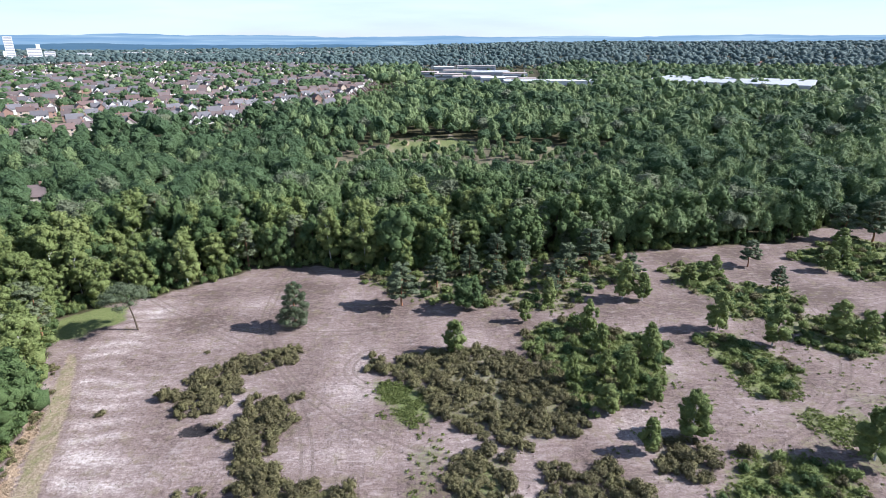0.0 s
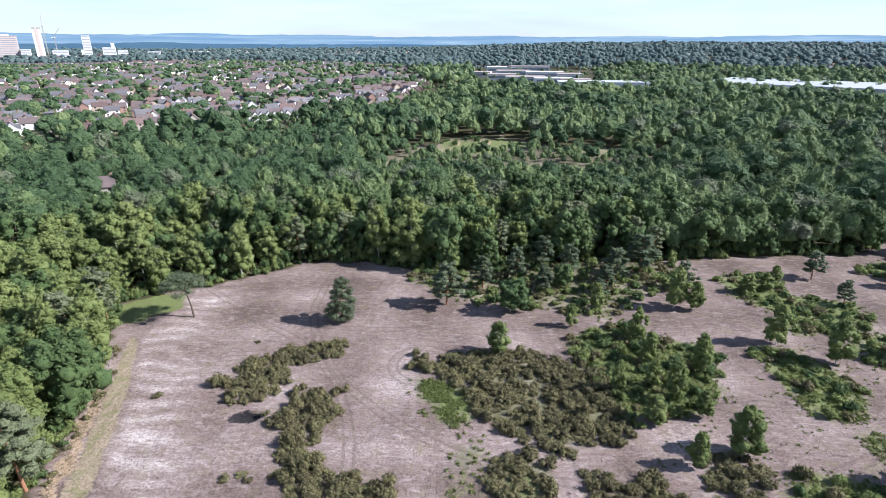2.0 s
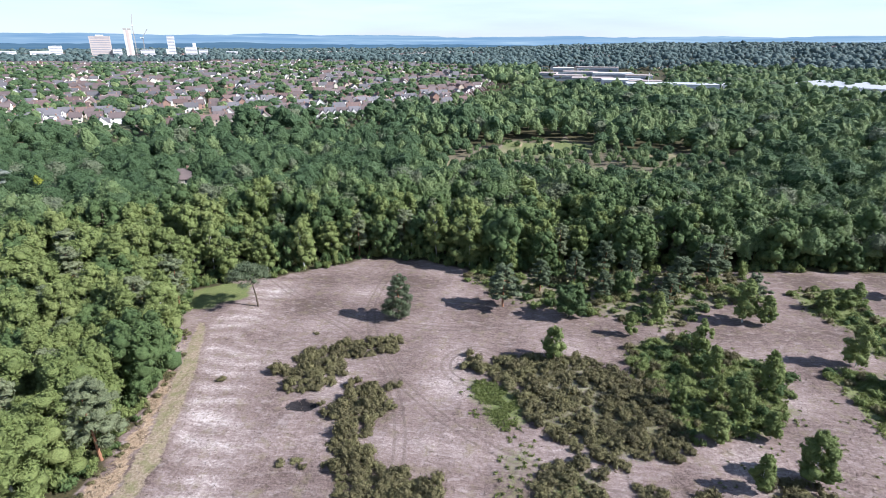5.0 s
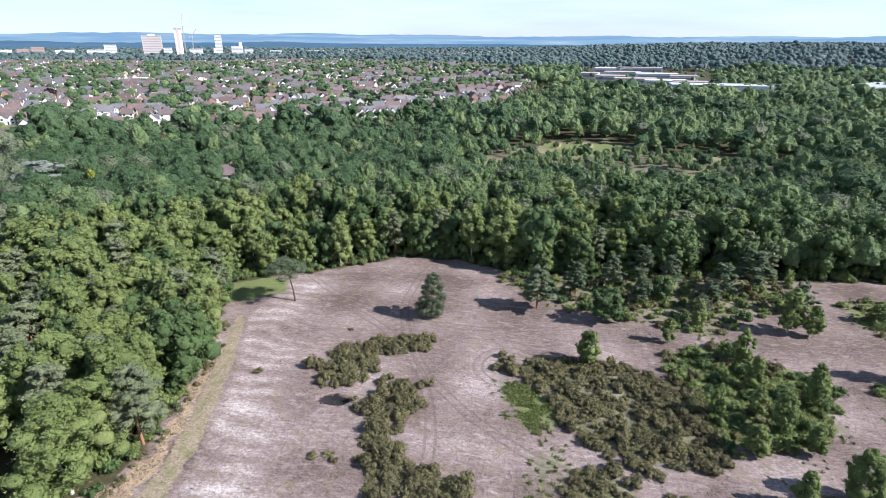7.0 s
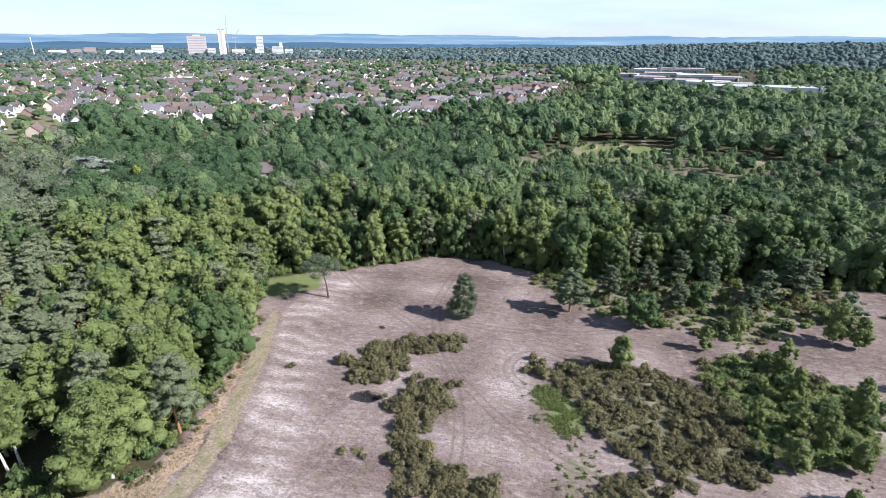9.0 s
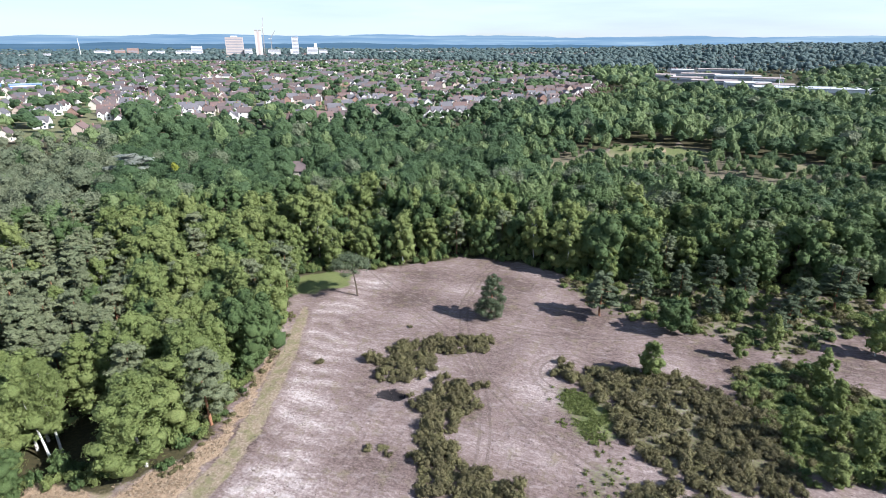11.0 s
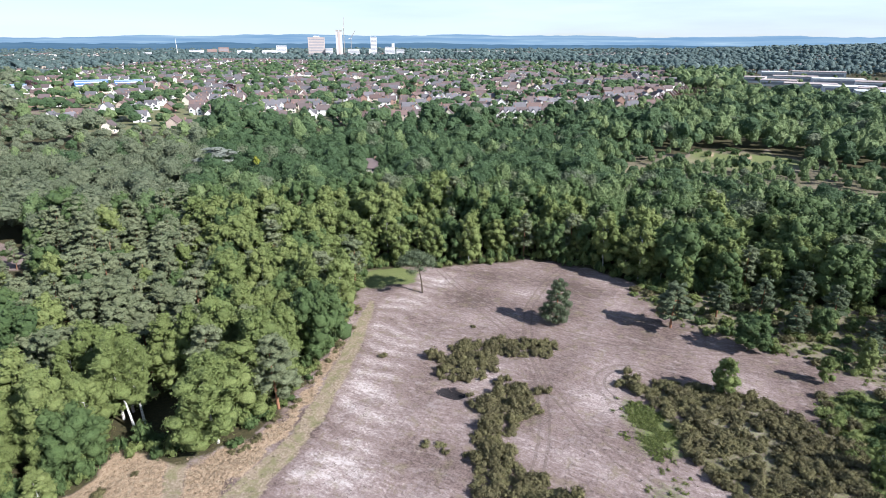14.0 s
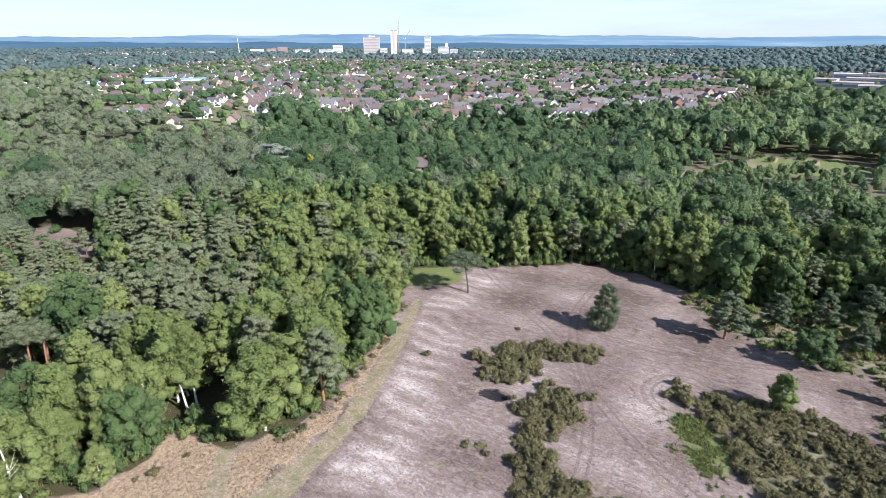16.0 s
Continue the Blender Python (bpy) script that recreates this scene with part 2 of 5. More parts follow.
def lumps(rng, centers, radii, rough=0.25, squash=1.0, coarse=False):
    """Uneven low lumps, all at once."""
    n = len(centers)
    base, faces = (OCT_V, OCT_T) if coarse else (ICO_V, ICO_T)
    k = 1 + rng.uniform(-rough, rough, (n, len(base), 1))
    v = base[None] * k * np.asarray(radii)[:, None, None]
    v[:, :, 2] *= squash
    v += np.asarray(centers)[:, None]
    t = faces[None] + (np.arange(n) * len(base))[:, None, None]
    return v.reshape(-1, 3), t.reshape(-1, 3)


def sprays(rng, centers, normals, size, droop=0.0):
    """Leaf sprays: small three-cornered blades that face about their normals."""
    n = len(centers)
    nrm = normals + rng.normal(0, 0.30, (n, 3))
    nrm /= np.linalg.norm(nrm, axis=1, keepdims=True) + 1e-9
    ref = rng.normal(0, 1, (n, 3))
    u = np.cross(nrm, ref)
    u /= np.linalg.norm(u, axis=1, keepdims=True) + 1e-9
    w = np.cross(nrm, u)
    s = (size * rng.uniform(0.55, 1.3, n))[:, None]
    a = rng.uniform(0.45, 0.9, n)[:, None]
    bend = nrm * s * 0.25
    v = np.stack([centers - u * s - w * s * a * 0.6, centers + u * s - w * s * a * 0.4 + bend, centers + w * s * a * 1.2], 1)
    v[:, 2, 2] -= droop * s[:, 0]
    t = np.arange(n * 3).reshape(-1, 3)
    return v.reshape(-1, 3), t


def ball_points(rng, n, up=0.0):
    d = rng.normal(0, 1, (n, 3))
    d[:, 2] += up
    return d / np.linalg.norm(d, axis=1, keepdims=True)


def clump_plan(rng, kind, count):
    """Where the clumps of a crown of unit height sit, and how large they are."""
    c, r = [], []
    sway, side = rng.uniform(0, 6.28), rng.uniform(0.05, 0.30)
    for i in range(count):
        f = (i + 0.5) / count
        ang = i * 2.4 + rng.uniform(-0.7, 0.7)
        if kind == "birch":
            z = 0.16 + 0.78 * f
            w = 0.205 * math.sin(math.pi * min(1, (0.20 + 0.76 * f))) ** 0.75
            rad = rng.uniform(0.075, 0.125) * (1.15 - 0.40 * f)
        elif kind == "oak":
            z = 0.20 + 0.70 * f
            w = 0.33 * math.sqrt(max(0.02, 1 - ((z - 0.50) / 0.48) ** 2))
            rad = rng.uniform(0.10, 0.16)
        else:
            z = 0.28 + 0.66 * f
            w = 0.25 * (1.0 - 0.70 * f ** 1.6) * (0.65 + 0.35 * min(1, f * 4))
            rad = rng.uniform(0.055, 0.095) * (1.1 - 0.3 * f)
        w *= rng.uniform(0.45, 1.12) * (1 + side * math.cos(ang - sway) * (1 if i % 4 else 1.8))
        c.append((w * math.cos(ang), w * math.sin(ang), z + rng.uniform(-0.03, 0.03)))
        r.append(rad)
    return np.array(c), np.array(r)


def crown_arrays(rng, kind, height, clumps, per_clump, leaf, core=0.80, buds=5):
    """A crown: main clumps, smaller clumps budding from their upper sides, and leaf sprays over all."""
    c, r = clump_plan(rng, kind, clumps)
    c, r = c * height, r * height
    squash = 0.50 if "pine" in kind else 0.92
    flat = np.array([1, 1, squash])
    pieces = [lumps(rng, c, r * core, 0.22, squash)]
    if buds:
        k = np.repeat(np.arange(clumps), buds)
        d = ball_points(rng, len(k), 0.55)
        bc = c[k] + d * r[k, None] * rng.uniform(0.62, 1.02, (len(k), 1)) * flat
        br = r[k] * rng.uniform(0.30, 0.50, len(k))
        pieces.append(lumps(rng, bc, br * 0.82, 0.3, 0.62 if "pine" in kind else 0.9, True))
        c, r = np.concatenate([c, bc]), np.concatenate([r, br])
        share = np.concatenate([np.full(clumps, int(per_clump * 0.3)), np.full(len(k), max(1, int(per_clump * 0.7 / buds)))])
    else:
        share = np.full(clumps, per_clump)
    idx = np.repeat(np.arange(len(c)), share)
    if len(idx):
        d = ball_points(rng, len(idx), 0.45)
        k = rng.uniform(0.72, 1.22, len(idx))[:, None]
        p = c[idx] + d * (r[idx, None] * k) * flat
        out = p - np.array([0, 0, 0.5 * height])
        out /= np.linalg.norm(out, axis=1, keepdims=True) + 1e-6
        pieces.append(sprays(rng, p, d * 0.75 + out * 0.5, leaf, 0.5 if kind == "birch" else 0.0))
    return joined(pieces)


def finer(verts, tris):
    """Each triangle cut into four, corners pushed out to the unit ball."""
    verts, cut, mids = [tuple(v) for v in verts], [], {}

    def mid(i, j):
        key = (min(i, j), max(i, j))
        if key not in mids:
            m = np.add(verts[i], verts[j])
            mids[key] = len(verts)
            verts.append(tuple(m / np.linalg.norm(m)))
        return mids[key]
    for a, b, c in tris.tolist():
        ab, bc, ca = mid(a, b), mid(b, c), mid(c, a)
        cut += [(a, ab, ca), (b, bc, ab), (c, ca, bc), (ab, bc, ca)]
    return np.array(verts), np.array(cut)


BALL = {0: (ICO_V / np.linalg.norm(ICO_V, axis=1, keepdims=True), ICO_T)}
BALL[1] = finer(*BALL[0])
BALL[2] = finer(*BALL[1])


def far_crown(rng, kind, fineness, sprays_each, leaf):
    """A far tree of unit height: one uneven lobed crown, open below, with leaf sprays over it."""
    v, t = BALL[fineness]
    mid, wide, tall = {"oak": (0.53, 0.37, 0.36), "birch": (0.54, 0.29, 0.37), "pine": (0.66, 0.28, 0.26)}[kind]
    lobes = {0: 4, 1: 7, 2: 15}[fineness]
    d = ball_points(rng, lobes, 0.4)
    amp = rng.uniform(0.14, 0.50, lobes)
    ang = np.arccos(np.clip(v @ d.T, -1, 1))
    k = 0.70 + (np.exp(-(ang / (1.5 / math.sqrt(lobes))) ** 2) * amp).max(1) + rng.normal(0, 0.055, len(v))
    p = v * k[:, None] * np.array([wide, wide, tall]) + np.array([rng.normal(0, 0.03), rng.normal(0, 0.03), mid])
    p[:, :2] += rng.normal(0, 0.012, (len(v), 2))
    if kind == "birch":
        p[:, :2] *= (1.08 - 0.25 * np.clip((p[:, 2:] - 0.3) / 0.7, 0, 1))
    keep = v[t].mean(1)[:, 2] > -0.45
    pieces = [(p, t[keep])]
    if sprays_each:
        i = rng.integers(0, len(t), sprays_each * 2)
        i = i[v[t[i]].mean(1)[:, 2] > -0.3][:sprays_each]
        w = rng.dirichlet((1, 1, 1), len(i))[:, :, None]
        q = (p[t[i]] * w).sum(1)
        n = (v[t[i]] * w).sum(1)
        lift = rng.uniform(0.0, 0.085, (len(i), 1)) * (0.6 + 0.8 * rng.random((len(t), 1))[i])
        pieces.append(sprays(rng, q + n * lift, n * 0.8 + rng.normal(0, 0.42, n.shape) + np.array([0, 0, 0.2]), leaf))
    return joined(pieces)


# ---- the plan of the place ----
OPEN = [(-92, 5), (-75, 26), (-74, 35), (-77, 40), (-66, 42), (-60, 52), (-62, 64), (-66, 78), (-70, 88), (-75, 101), (-83, 117),
        (-75, 126), (-65, 130), (-45, 147), (-25, 147), (-6, 138), (10, 146), (27, 149), (61, 152), (90, 157), (116, 158), (131, 170), (175, 176),
        (210, 110), (150, 20), (60, -40), (-60, -40)]
PATHWAY = [(-52, 22), (-55.3, 34), (-55.3, 47), (-55.5, 55), (-57.3, 62), (-61, 73), (-66.5, 88), (-72, 102), (-70.5, 103), (-63, 87), (-57.5, 73), (-53, 60), (-51.7, 54), (-50.3, 40), (-48, 32), (-44, 22)]
TRACK = [(-69, 42.5), (-66, 43.5), (-57, 34.5), (-52, 25), (-57, 24), (-61, 34)]
DEADZONE = [(-92, 8), (-74, 26), (-74, 35), (-77, 40), (-65, 43), (-59, 53), (-61, 66), (-66, 80), (-73, 101), (-63, 79), (-57.6, 62), (-55.8, 48), (-55, 34), (-50, 10)]
LAWN = [(-84, 110), (-80, 123), (-72, 125), (-67, 117), (-76, 108)]
BUSH_ISLE = [(-46, 85), (-44, 90), (-36, 98), (-26, 102), (-24, 98), (-33, 92), (-33, 87), (-34, 81), (-37, 79.6), (-41, 81)]
BUSH_TAIL = [(-31, 79), (-28, 85), (-22, 86), (-21.5, 81), (-23, 72), (-22, 65), (-12, 63), (-7, 58), (-24, 56), (-27, 63), (-29, 71)]
GORSE_MAIN = [(-11, 94), (2, 100), (16, 99), (28, 90), (28, 72), (14, 70), (9, 73), (4, 76), (1, 80), (1, 87), (-6, 91)]
GORSE_FRONT = [(5, 69), (12, 70), (14, 63), (12, 54), (2, 54)]
GORSE_NEAR = [(17, 64), (27, 66), (31, 61), (32, 54), (14, 54)]
THICKET = [(22, 106), (34, 113), (40, 107), (52, 104), (49, 89), (40, 80), (28, 77), (26, 83), (22, 94)]
FERN_SLOPE = [(-10, 88), (-5, 90), (1, 87), (1, 76), (-2, 75), (-6, 81)]
FERN_STRIP = [(59, 104), (69, 103), (74, 90), (69, 79), (60, 79), (60, 88)]
COPSE = [(34, 68), (42, 71), (46, 67), (42, 61), (36, 63)]
SCRUB_EAST = [(84, 112), (108, 108), (112, 98), (96, 93), (85, 91), (80, 98)]
SCRUB_NEAR = [(40, 56), (49, 67), (60, 66), (64, 60), (60, 52)]
FERN_NEAR = [(63, 77), (73, 75), (74, 69), (65, 67)]
SCRUB_BACK = [(-18, 139), (-5, 124), (16, 119), (34, 113), (44, 125), (60, 137), (61, 152), (27, 150), (10, 147), (-6, 139)]
SCRUB_RIGHT = [(69, 142), (83, 144), (82, 130), (97, 126), (92, 112), (72, 108), (73, 120), (67, 127)]
SCRUB_FAR = [(108, 148), (140, 162), (160, 150), (150, 128), (118, 128)]
FRINGE = [(1, 77), (5, 70), (2, 57), (-3, 57), (-2, 70)]
CLEARINGS = [(12, 342, 27, 26), (-12, 315, 16, 16), (-38, 284, 14, 9), (38, 270, 19, 12), (78, 322, 14, 10), (-190, 76, 20, 8), (-103, 32, 6, 5), (285, 398, 34, 12), (222, 296, 7, 12), (-143, 209, 5, 6)]
TOWN = [(-410, 220), (-335, 270), (-300, 345), (-245, 352), (-180, 425), (-120, 462), (-70, 560), (-52, 800), (-150, 1400), (-900, 1700), (-1500, 1300), (-1150, 640), (-800, 380)]


def inside(poly, x, y):
    x, y = np.asarray(x, float), np.asarray(y, float)
    r = np.zeros(x.shape, bool)
    for (x0, y0), (x1, y1) in zip(poly, poly[1:] + poly[:1]):
        hit = ((y0 > y) != (y1 > y)) & (x < (x1 - x0) * (y - y0) / (y1 - y0 + 1e-12) + x0)
        r ^= hit
    return r


def smooth(a, b, v):
    t = np.clip((v - a) / (b - a), 0, 1)
    return t * t * (3 - 2 * t)


WAVES = {}


def waves(x, y, length, seed):
    """Cheap smooth unevenness, about -1 to 1."""
    key = (length, seed)
    if key not in WAVES:
        rng = np.random.default_rng(seed)
        WAVES[key] = [(math.cos(a) * k, math.sin(a) * k, p) for a, k, p in
                      ((rng.uniform(0, 6.28), rng.uniform(0.6, 1.9) / length * 6.28, rng.uniform(0, 6.28)) for _ in range(7))]
    if isinstance(x, float):
        return sum(math.sin(x * a + y * b + p) for a, b, p in WAVES[key]) / 3.2
    return sum(np.sin(x * a + y * b + p) for a, b, p in WAVES[key]) / 3.2


def land(x, y):
    """The height of the ground: a flat heath, a wooded hill far to the right, low swells in the distance."""
    x, y = np.asarray(x, float), np.asarray(y, float)
    r = np.hypot(x, y)
    az = np.degrees(np.arctan2(-x, y))
    hill = 29 * smooth(9, -9, az) * smooth(1150, 2700, r) + 7 * smooth(-2, -20, az) * smooth(900, 1600, r)
    swell = waves(x, y, 900, 3) * 5 * smooth(900, 2200, r)
    near = waves(x, y, 14, 5) * 0.10 + waves(x, y, 3.5, 6) * 0.04
    pit = 0.9 * smooth(1.2, 0.4, np.hypot((x + 37.0) / 3.0, (y - 76.8) / 1.7))
    return hill + swell + near * (r < 400) - pit


def spread(lo, hi, step, far, grow):
    c = list(np.arange(lo, hi + step / 2, step))
    s, a, b = step, lo, hi
    left, right = [], []
    while a > -far:
        s *= grow
        a = max(-far, a - s)
        left.append(a)
    s = step
    while b < far:
        s *= grow
        b = min(far, b + s)
        right.append(b)
    return np.array(left[::-1] + c + right)


def build_ground():
    xs, ys = spread(-110, 130, 0.8, 4900, 1.13), spread(20, 165, 0.8, 4900, 1.13)
    X, Y = np.meshgrid(xs, ys)
    Z = land(X, Y)
    nx, ny = len(xs), len(ys)
    idx = np.arange(nx * ny).reshape(ny, nx)
    a, b, c, d = idx[:-1, :-1].ravel(), idx[:-1, 1:].ravel(), idx[1:, 1:].ravel(), idx[1:, :-1].ravel()
    tris = np.concatenate([np.stack([a, b, c], 1), np.stack([a, c, d], 1)])
    me = mesh_of("ground", np.stack([X, Y, Z], -1).reshape(-1, 3), tris, M_GROUND)
    jx, jy = X + waves(X, Y, 7, 11) * 0.9, Y + waves(X, Y, 7, 12) * 0.9

    def soft(poly, width=1.2, loose=1.0):
        s = 0.0
        for ox, oy in ((0, 0), (width, 0), (-width, 0), (0, width), (0, -width)):
            s = s + inside(poly, X + (jx - X) * loose + ox, Y + (jy - Y) * loose + oy)
        return s / 5
    wood = 1 - soft(OPEN)
    path = np.maximum(soft(PATHWAY, 0.8, 0.25), soft(TRACK, 0.7, 0.25))
    grass = soft(LAWN)
    for poly, w in ((FERN_SLOPE, 0.8), (THICKET, 0.75), (FERN_STRIP, 0.75), (SCRUB_BACK, 0.46), (SCRUB_RIGHT, 0.7), (SCRUB_EAST, 0.6), (FERN_NEAR, 0.7),
                    (SCRUB_NEAR, 0.7), (GORSE_MAIN, 0.5), (SCRUB_FAR, 0.7), (COPSE, 0.5), (GORSE_FRONT, 0.6), (FRINGE, 0.46)):
        grass = np.maximum(grass, w * soft(poly, 2.5))
    verge = np.maximum(0, soft(PATHWAY, 2.2, 0.4) - soft(PATHWAY, 0.8, 0.25)) * 0.9
    grass = np.maximum(grass, verge)
    grass = np.maximum(grass, 0.52 * smooth(38, 75, X) * smooth(100, 70, Y) * (waves(X, Y, 9, 21) > 0.1))
    sand = np.full(X.shape, 0.40)
    # the mown strip by the path is the palest
    off = X - np.interp(Y, [20, 40, 54, 73, 88, 102], [-43.5, -50, -51.5, -57.3, -63, -70])
    sand += 0.41 * smooth(0, 2, off) * smooth(17, 7, off) * smooth(20, 60, Y) * (0.62 + 0.38 * np.sin(Y * 1.45 + waves(X, Y, 20, 31) * 2.2))
    sand -= 0.13 * smooth(95, 118, Y) + 0.10 * smooth(45, 65, X)
    sand += 0.20 * waves(X, Y, 24, 33)
    sand += 0.07 * smooth(1.3, 0.5, np.abs((X + 18) * 0.45 + (Y - 88.0)) / 2.2) * smooth(12, 6, np.abs(X + 17))
    dead = soft(DEADZONE)
    for cx, cy, rx, ry in CLEARINGS:
        e = smooth(1.25, 0.9, np.hypot((X - cx) / rx, (Y - cy) / ry) + 0.25 * waves(X, Y, 16, 40))
        wood = wood * (1 - e)
        if cx in (12, 285):
            grass = np.maximum(grass, e * (0.85 + 0.2 * waves(X, Y, 14, 45)))
            dead = np.maximum(dead, e * (waves(X, Y, 18, 46) > 0.55) * 0.7)
        elif -180 < cx:
            path = np.maximum(path, e * 0.8)
    rr, aa = np.hypot(X, Y), np.degrees(np.arctan2(-X, Y))
    young = smooth(205, 245, rr) * smooth(352, 335, rr) * smooth(-24, -17, aa) * smooth(13, 8, aa)
    wood = wood * (1 - 0.6 * young)
    grass = np.maximum(grass, 0.45 * young)
    town = inside(TOWN, X, Y)
    grass = np.where(town, 0.55, grass)
    wood = np.where(town, 0.0, wood)
    one = np.ones_like(X)
    # where the pit's painted shade lies on the ground
    pit = smooth(1.2, 0.7, np.hypot((X + 37.0) / 3.0, (Y - 76.8) / 1.7) + 0.2 * waves(X, Y, 2.5, 44))
    for name, bands in (("cover_a", (sand, path, grass, one)), ("cover_b", (dead * (1 - path), wood, pit, one))):
        at = me.attributes.new(name, "FLOAT_COLOR", "POINT")
        at.data.foreach_set("color", np.stack(bands, -1).astype(np.float32).ravel())
    return tagged(new("ground", me), "flat heath of cut heather, pale sand and woodland floor", "ground", kind="structure")


build_ground()


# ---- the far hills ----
# backdrop colour emits by itself, so its painted haze needs no lamp
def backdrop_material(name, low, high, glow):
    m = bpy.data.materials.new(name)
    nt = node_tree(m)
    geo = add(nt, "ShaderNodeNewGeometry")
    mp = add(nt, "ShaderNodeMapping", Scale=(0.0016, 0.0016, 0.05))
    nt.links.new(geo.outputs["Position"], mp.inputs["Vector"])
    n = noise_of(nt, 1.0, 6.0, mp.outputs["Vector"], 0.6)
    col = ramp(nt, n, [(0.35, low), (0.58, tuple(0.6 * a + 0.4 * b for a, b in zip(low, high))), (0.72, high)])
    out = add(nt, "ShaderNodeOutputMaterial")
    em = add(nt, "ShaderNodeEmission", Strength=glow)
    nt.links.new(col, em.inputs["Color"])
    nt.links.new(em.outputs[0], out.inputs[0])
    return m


def far_ridge(name, radius, tops, seed, material, label):
    az = np.radians(np.arange(-75, 105.1, 0.25))
    deg = np.degrees(az)
    top = np.interp(deg, [p[0] for p in tops], [p[1] for p in tops])
    top = top + 5 * waves(deg * 40, 0 * deg, 500, seed) + 2.0 * waves(deg * 40, 0 * deg, 90, seed + 1)
    rows = []
    for depth, k in ((-60, -0.2), (-20, 0.7), (0, 1.0), (60, 0.9)):
        r = radius + depth
        z = np.where(k < 0, -25.0, top * max(k, 0))
        rows.append(np.stack([-np.sin(az) * r, np.cos(az) * r, z], 1))
    v = np.concatenate(rows)
    n = len(az)
    t = []
    for i in range(len(rows) - 1):
        a = np.arange(n - 1) + i * n
        t += [np.stack([a, a + n, a + 1], 1), np.stack([a + 1, a + n, a + n + 1], 1)]
    tagged(new(name, mesh_of(name, v, np.concatenate(t), material)), label, "hills", kind="structure")


# blue of the distant haze is put straight into these glowing colours
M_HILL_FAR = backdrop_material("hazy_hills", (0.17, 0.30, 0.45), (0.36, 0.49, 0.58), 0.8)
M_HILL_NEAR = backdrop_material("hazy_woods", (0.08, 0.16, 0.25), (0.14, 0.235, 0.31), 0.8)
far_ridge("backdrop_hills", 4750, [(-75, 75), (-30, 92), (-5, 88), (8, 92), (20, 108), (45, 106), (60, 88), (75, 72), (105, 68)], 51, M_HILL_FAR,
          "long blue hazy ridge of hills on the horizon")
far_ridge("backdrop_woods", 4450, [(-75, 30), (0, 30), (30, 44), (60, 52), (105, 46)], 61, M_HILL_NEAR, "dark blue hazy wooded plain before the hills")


# ---- trees ----
LIBRARY = {}
KINDS = {
    "birch": (M_BIRCH, M_BIRCHBARK, "silver birch", "slender silver birch with pale bark and light yellow-green leaves"),
    "oak": (M_OAK, M_BARK, "oak tree", "broad oak with a dense rounded dark green crown"),
    "dark_pine": (M_DARKPINE, M_PINEBARK, "pine tree", "young dark green pine on the heath's edge"),
    "pine": (M_PINE, M_PINEBARK, "pine tree", "Scots pine with orange bark and grey-green needle tufts"),
}


def trunk_arrays(rng, kind, height):
    lean = rng.normal(0, 0.035, 2) * height
    top = 0.86 * height
    zs = np.linspace(-0.3, top, 7)
    wob = rng.normal(0, 0.06, (7, 2)).cumsum(0)
    path = [(lean[0] * max(z, 0) / top + w[0], lean[1] * max(z, 0) / top + w[1], z) for z, w in zip(zs, wob)]
    r0 = height * (0.012 if kind == "birch" else 0.022 if kind == "oak" else 0.016)
    pieces = [tube(path, [r0 * (1.15 - 0.95 * i / 6) for i in range(7)], 7)]
    for i in range(7):
        f = rng.uniform(0.35, 0.8)
        a = rng.uniform(0, 6.28)
        reach = height * (0.11 if kind == "birch" else 0.22 if kind == "oak" else 0.17) * rng.uniform(0.6, 1.1)
        rise = reach * (1.0 if kind == "birch" else 0.5 if kind == "oak" else 0.15)
        k = f * 6 * 0.98
        j = min(5, int(k))
        s = np.array(path[j]) * (1 - (k - j)) + np.array(path[j + 1]) * (k - j)
        e = s + np.array((math.cos(a) * reach, math.sin(a) * reach, rise))
        mid = (s + e) / 2 + np.array((0, 0, -0.1 * reach))
        pieces.append(tube([s, mid, e], [r0 * 0.4, r0 * 0.28, r0 * 0.1], 4))
    return joined(pieces)


def tree_meshes(kind, detail, variant):
    key = (kind, detail, variant)
    if key not in LIBRARY:
        rng = np.random.default_rng(100 * ("birch", "oak", "pine", "dark_pine").index(kind) + 10 * ("mid", "fine", "close").index(detail) + variant)
        height = 12.0
        clumps, per, leaf = {"close": (34, 300, 0.125), "fine": (30, 190, 0.160), "mid": (22, 105, 0.215)}[detail]
        if kind == "oak":
            clumps, per, leaf = clumps + 8, per + 6, leaf * 1.1
        elif "pine" in kind:
            clumps, per = int(clumps * 1.5), int(per * 0.65)
        v, t = crown_arrays(rng, kind, height, clumps, per, leaf, 0.80)
        tv, tt = trunk_arrays(rng, kind, height)
        LIBRARY[key] = (mesh_of("crown", v, t, KINDS[kind][0], smooth_faces=True), mesh_of("trunk", tv, tt, KINDS[kind][1]), height)
    return LIBRARY[key]


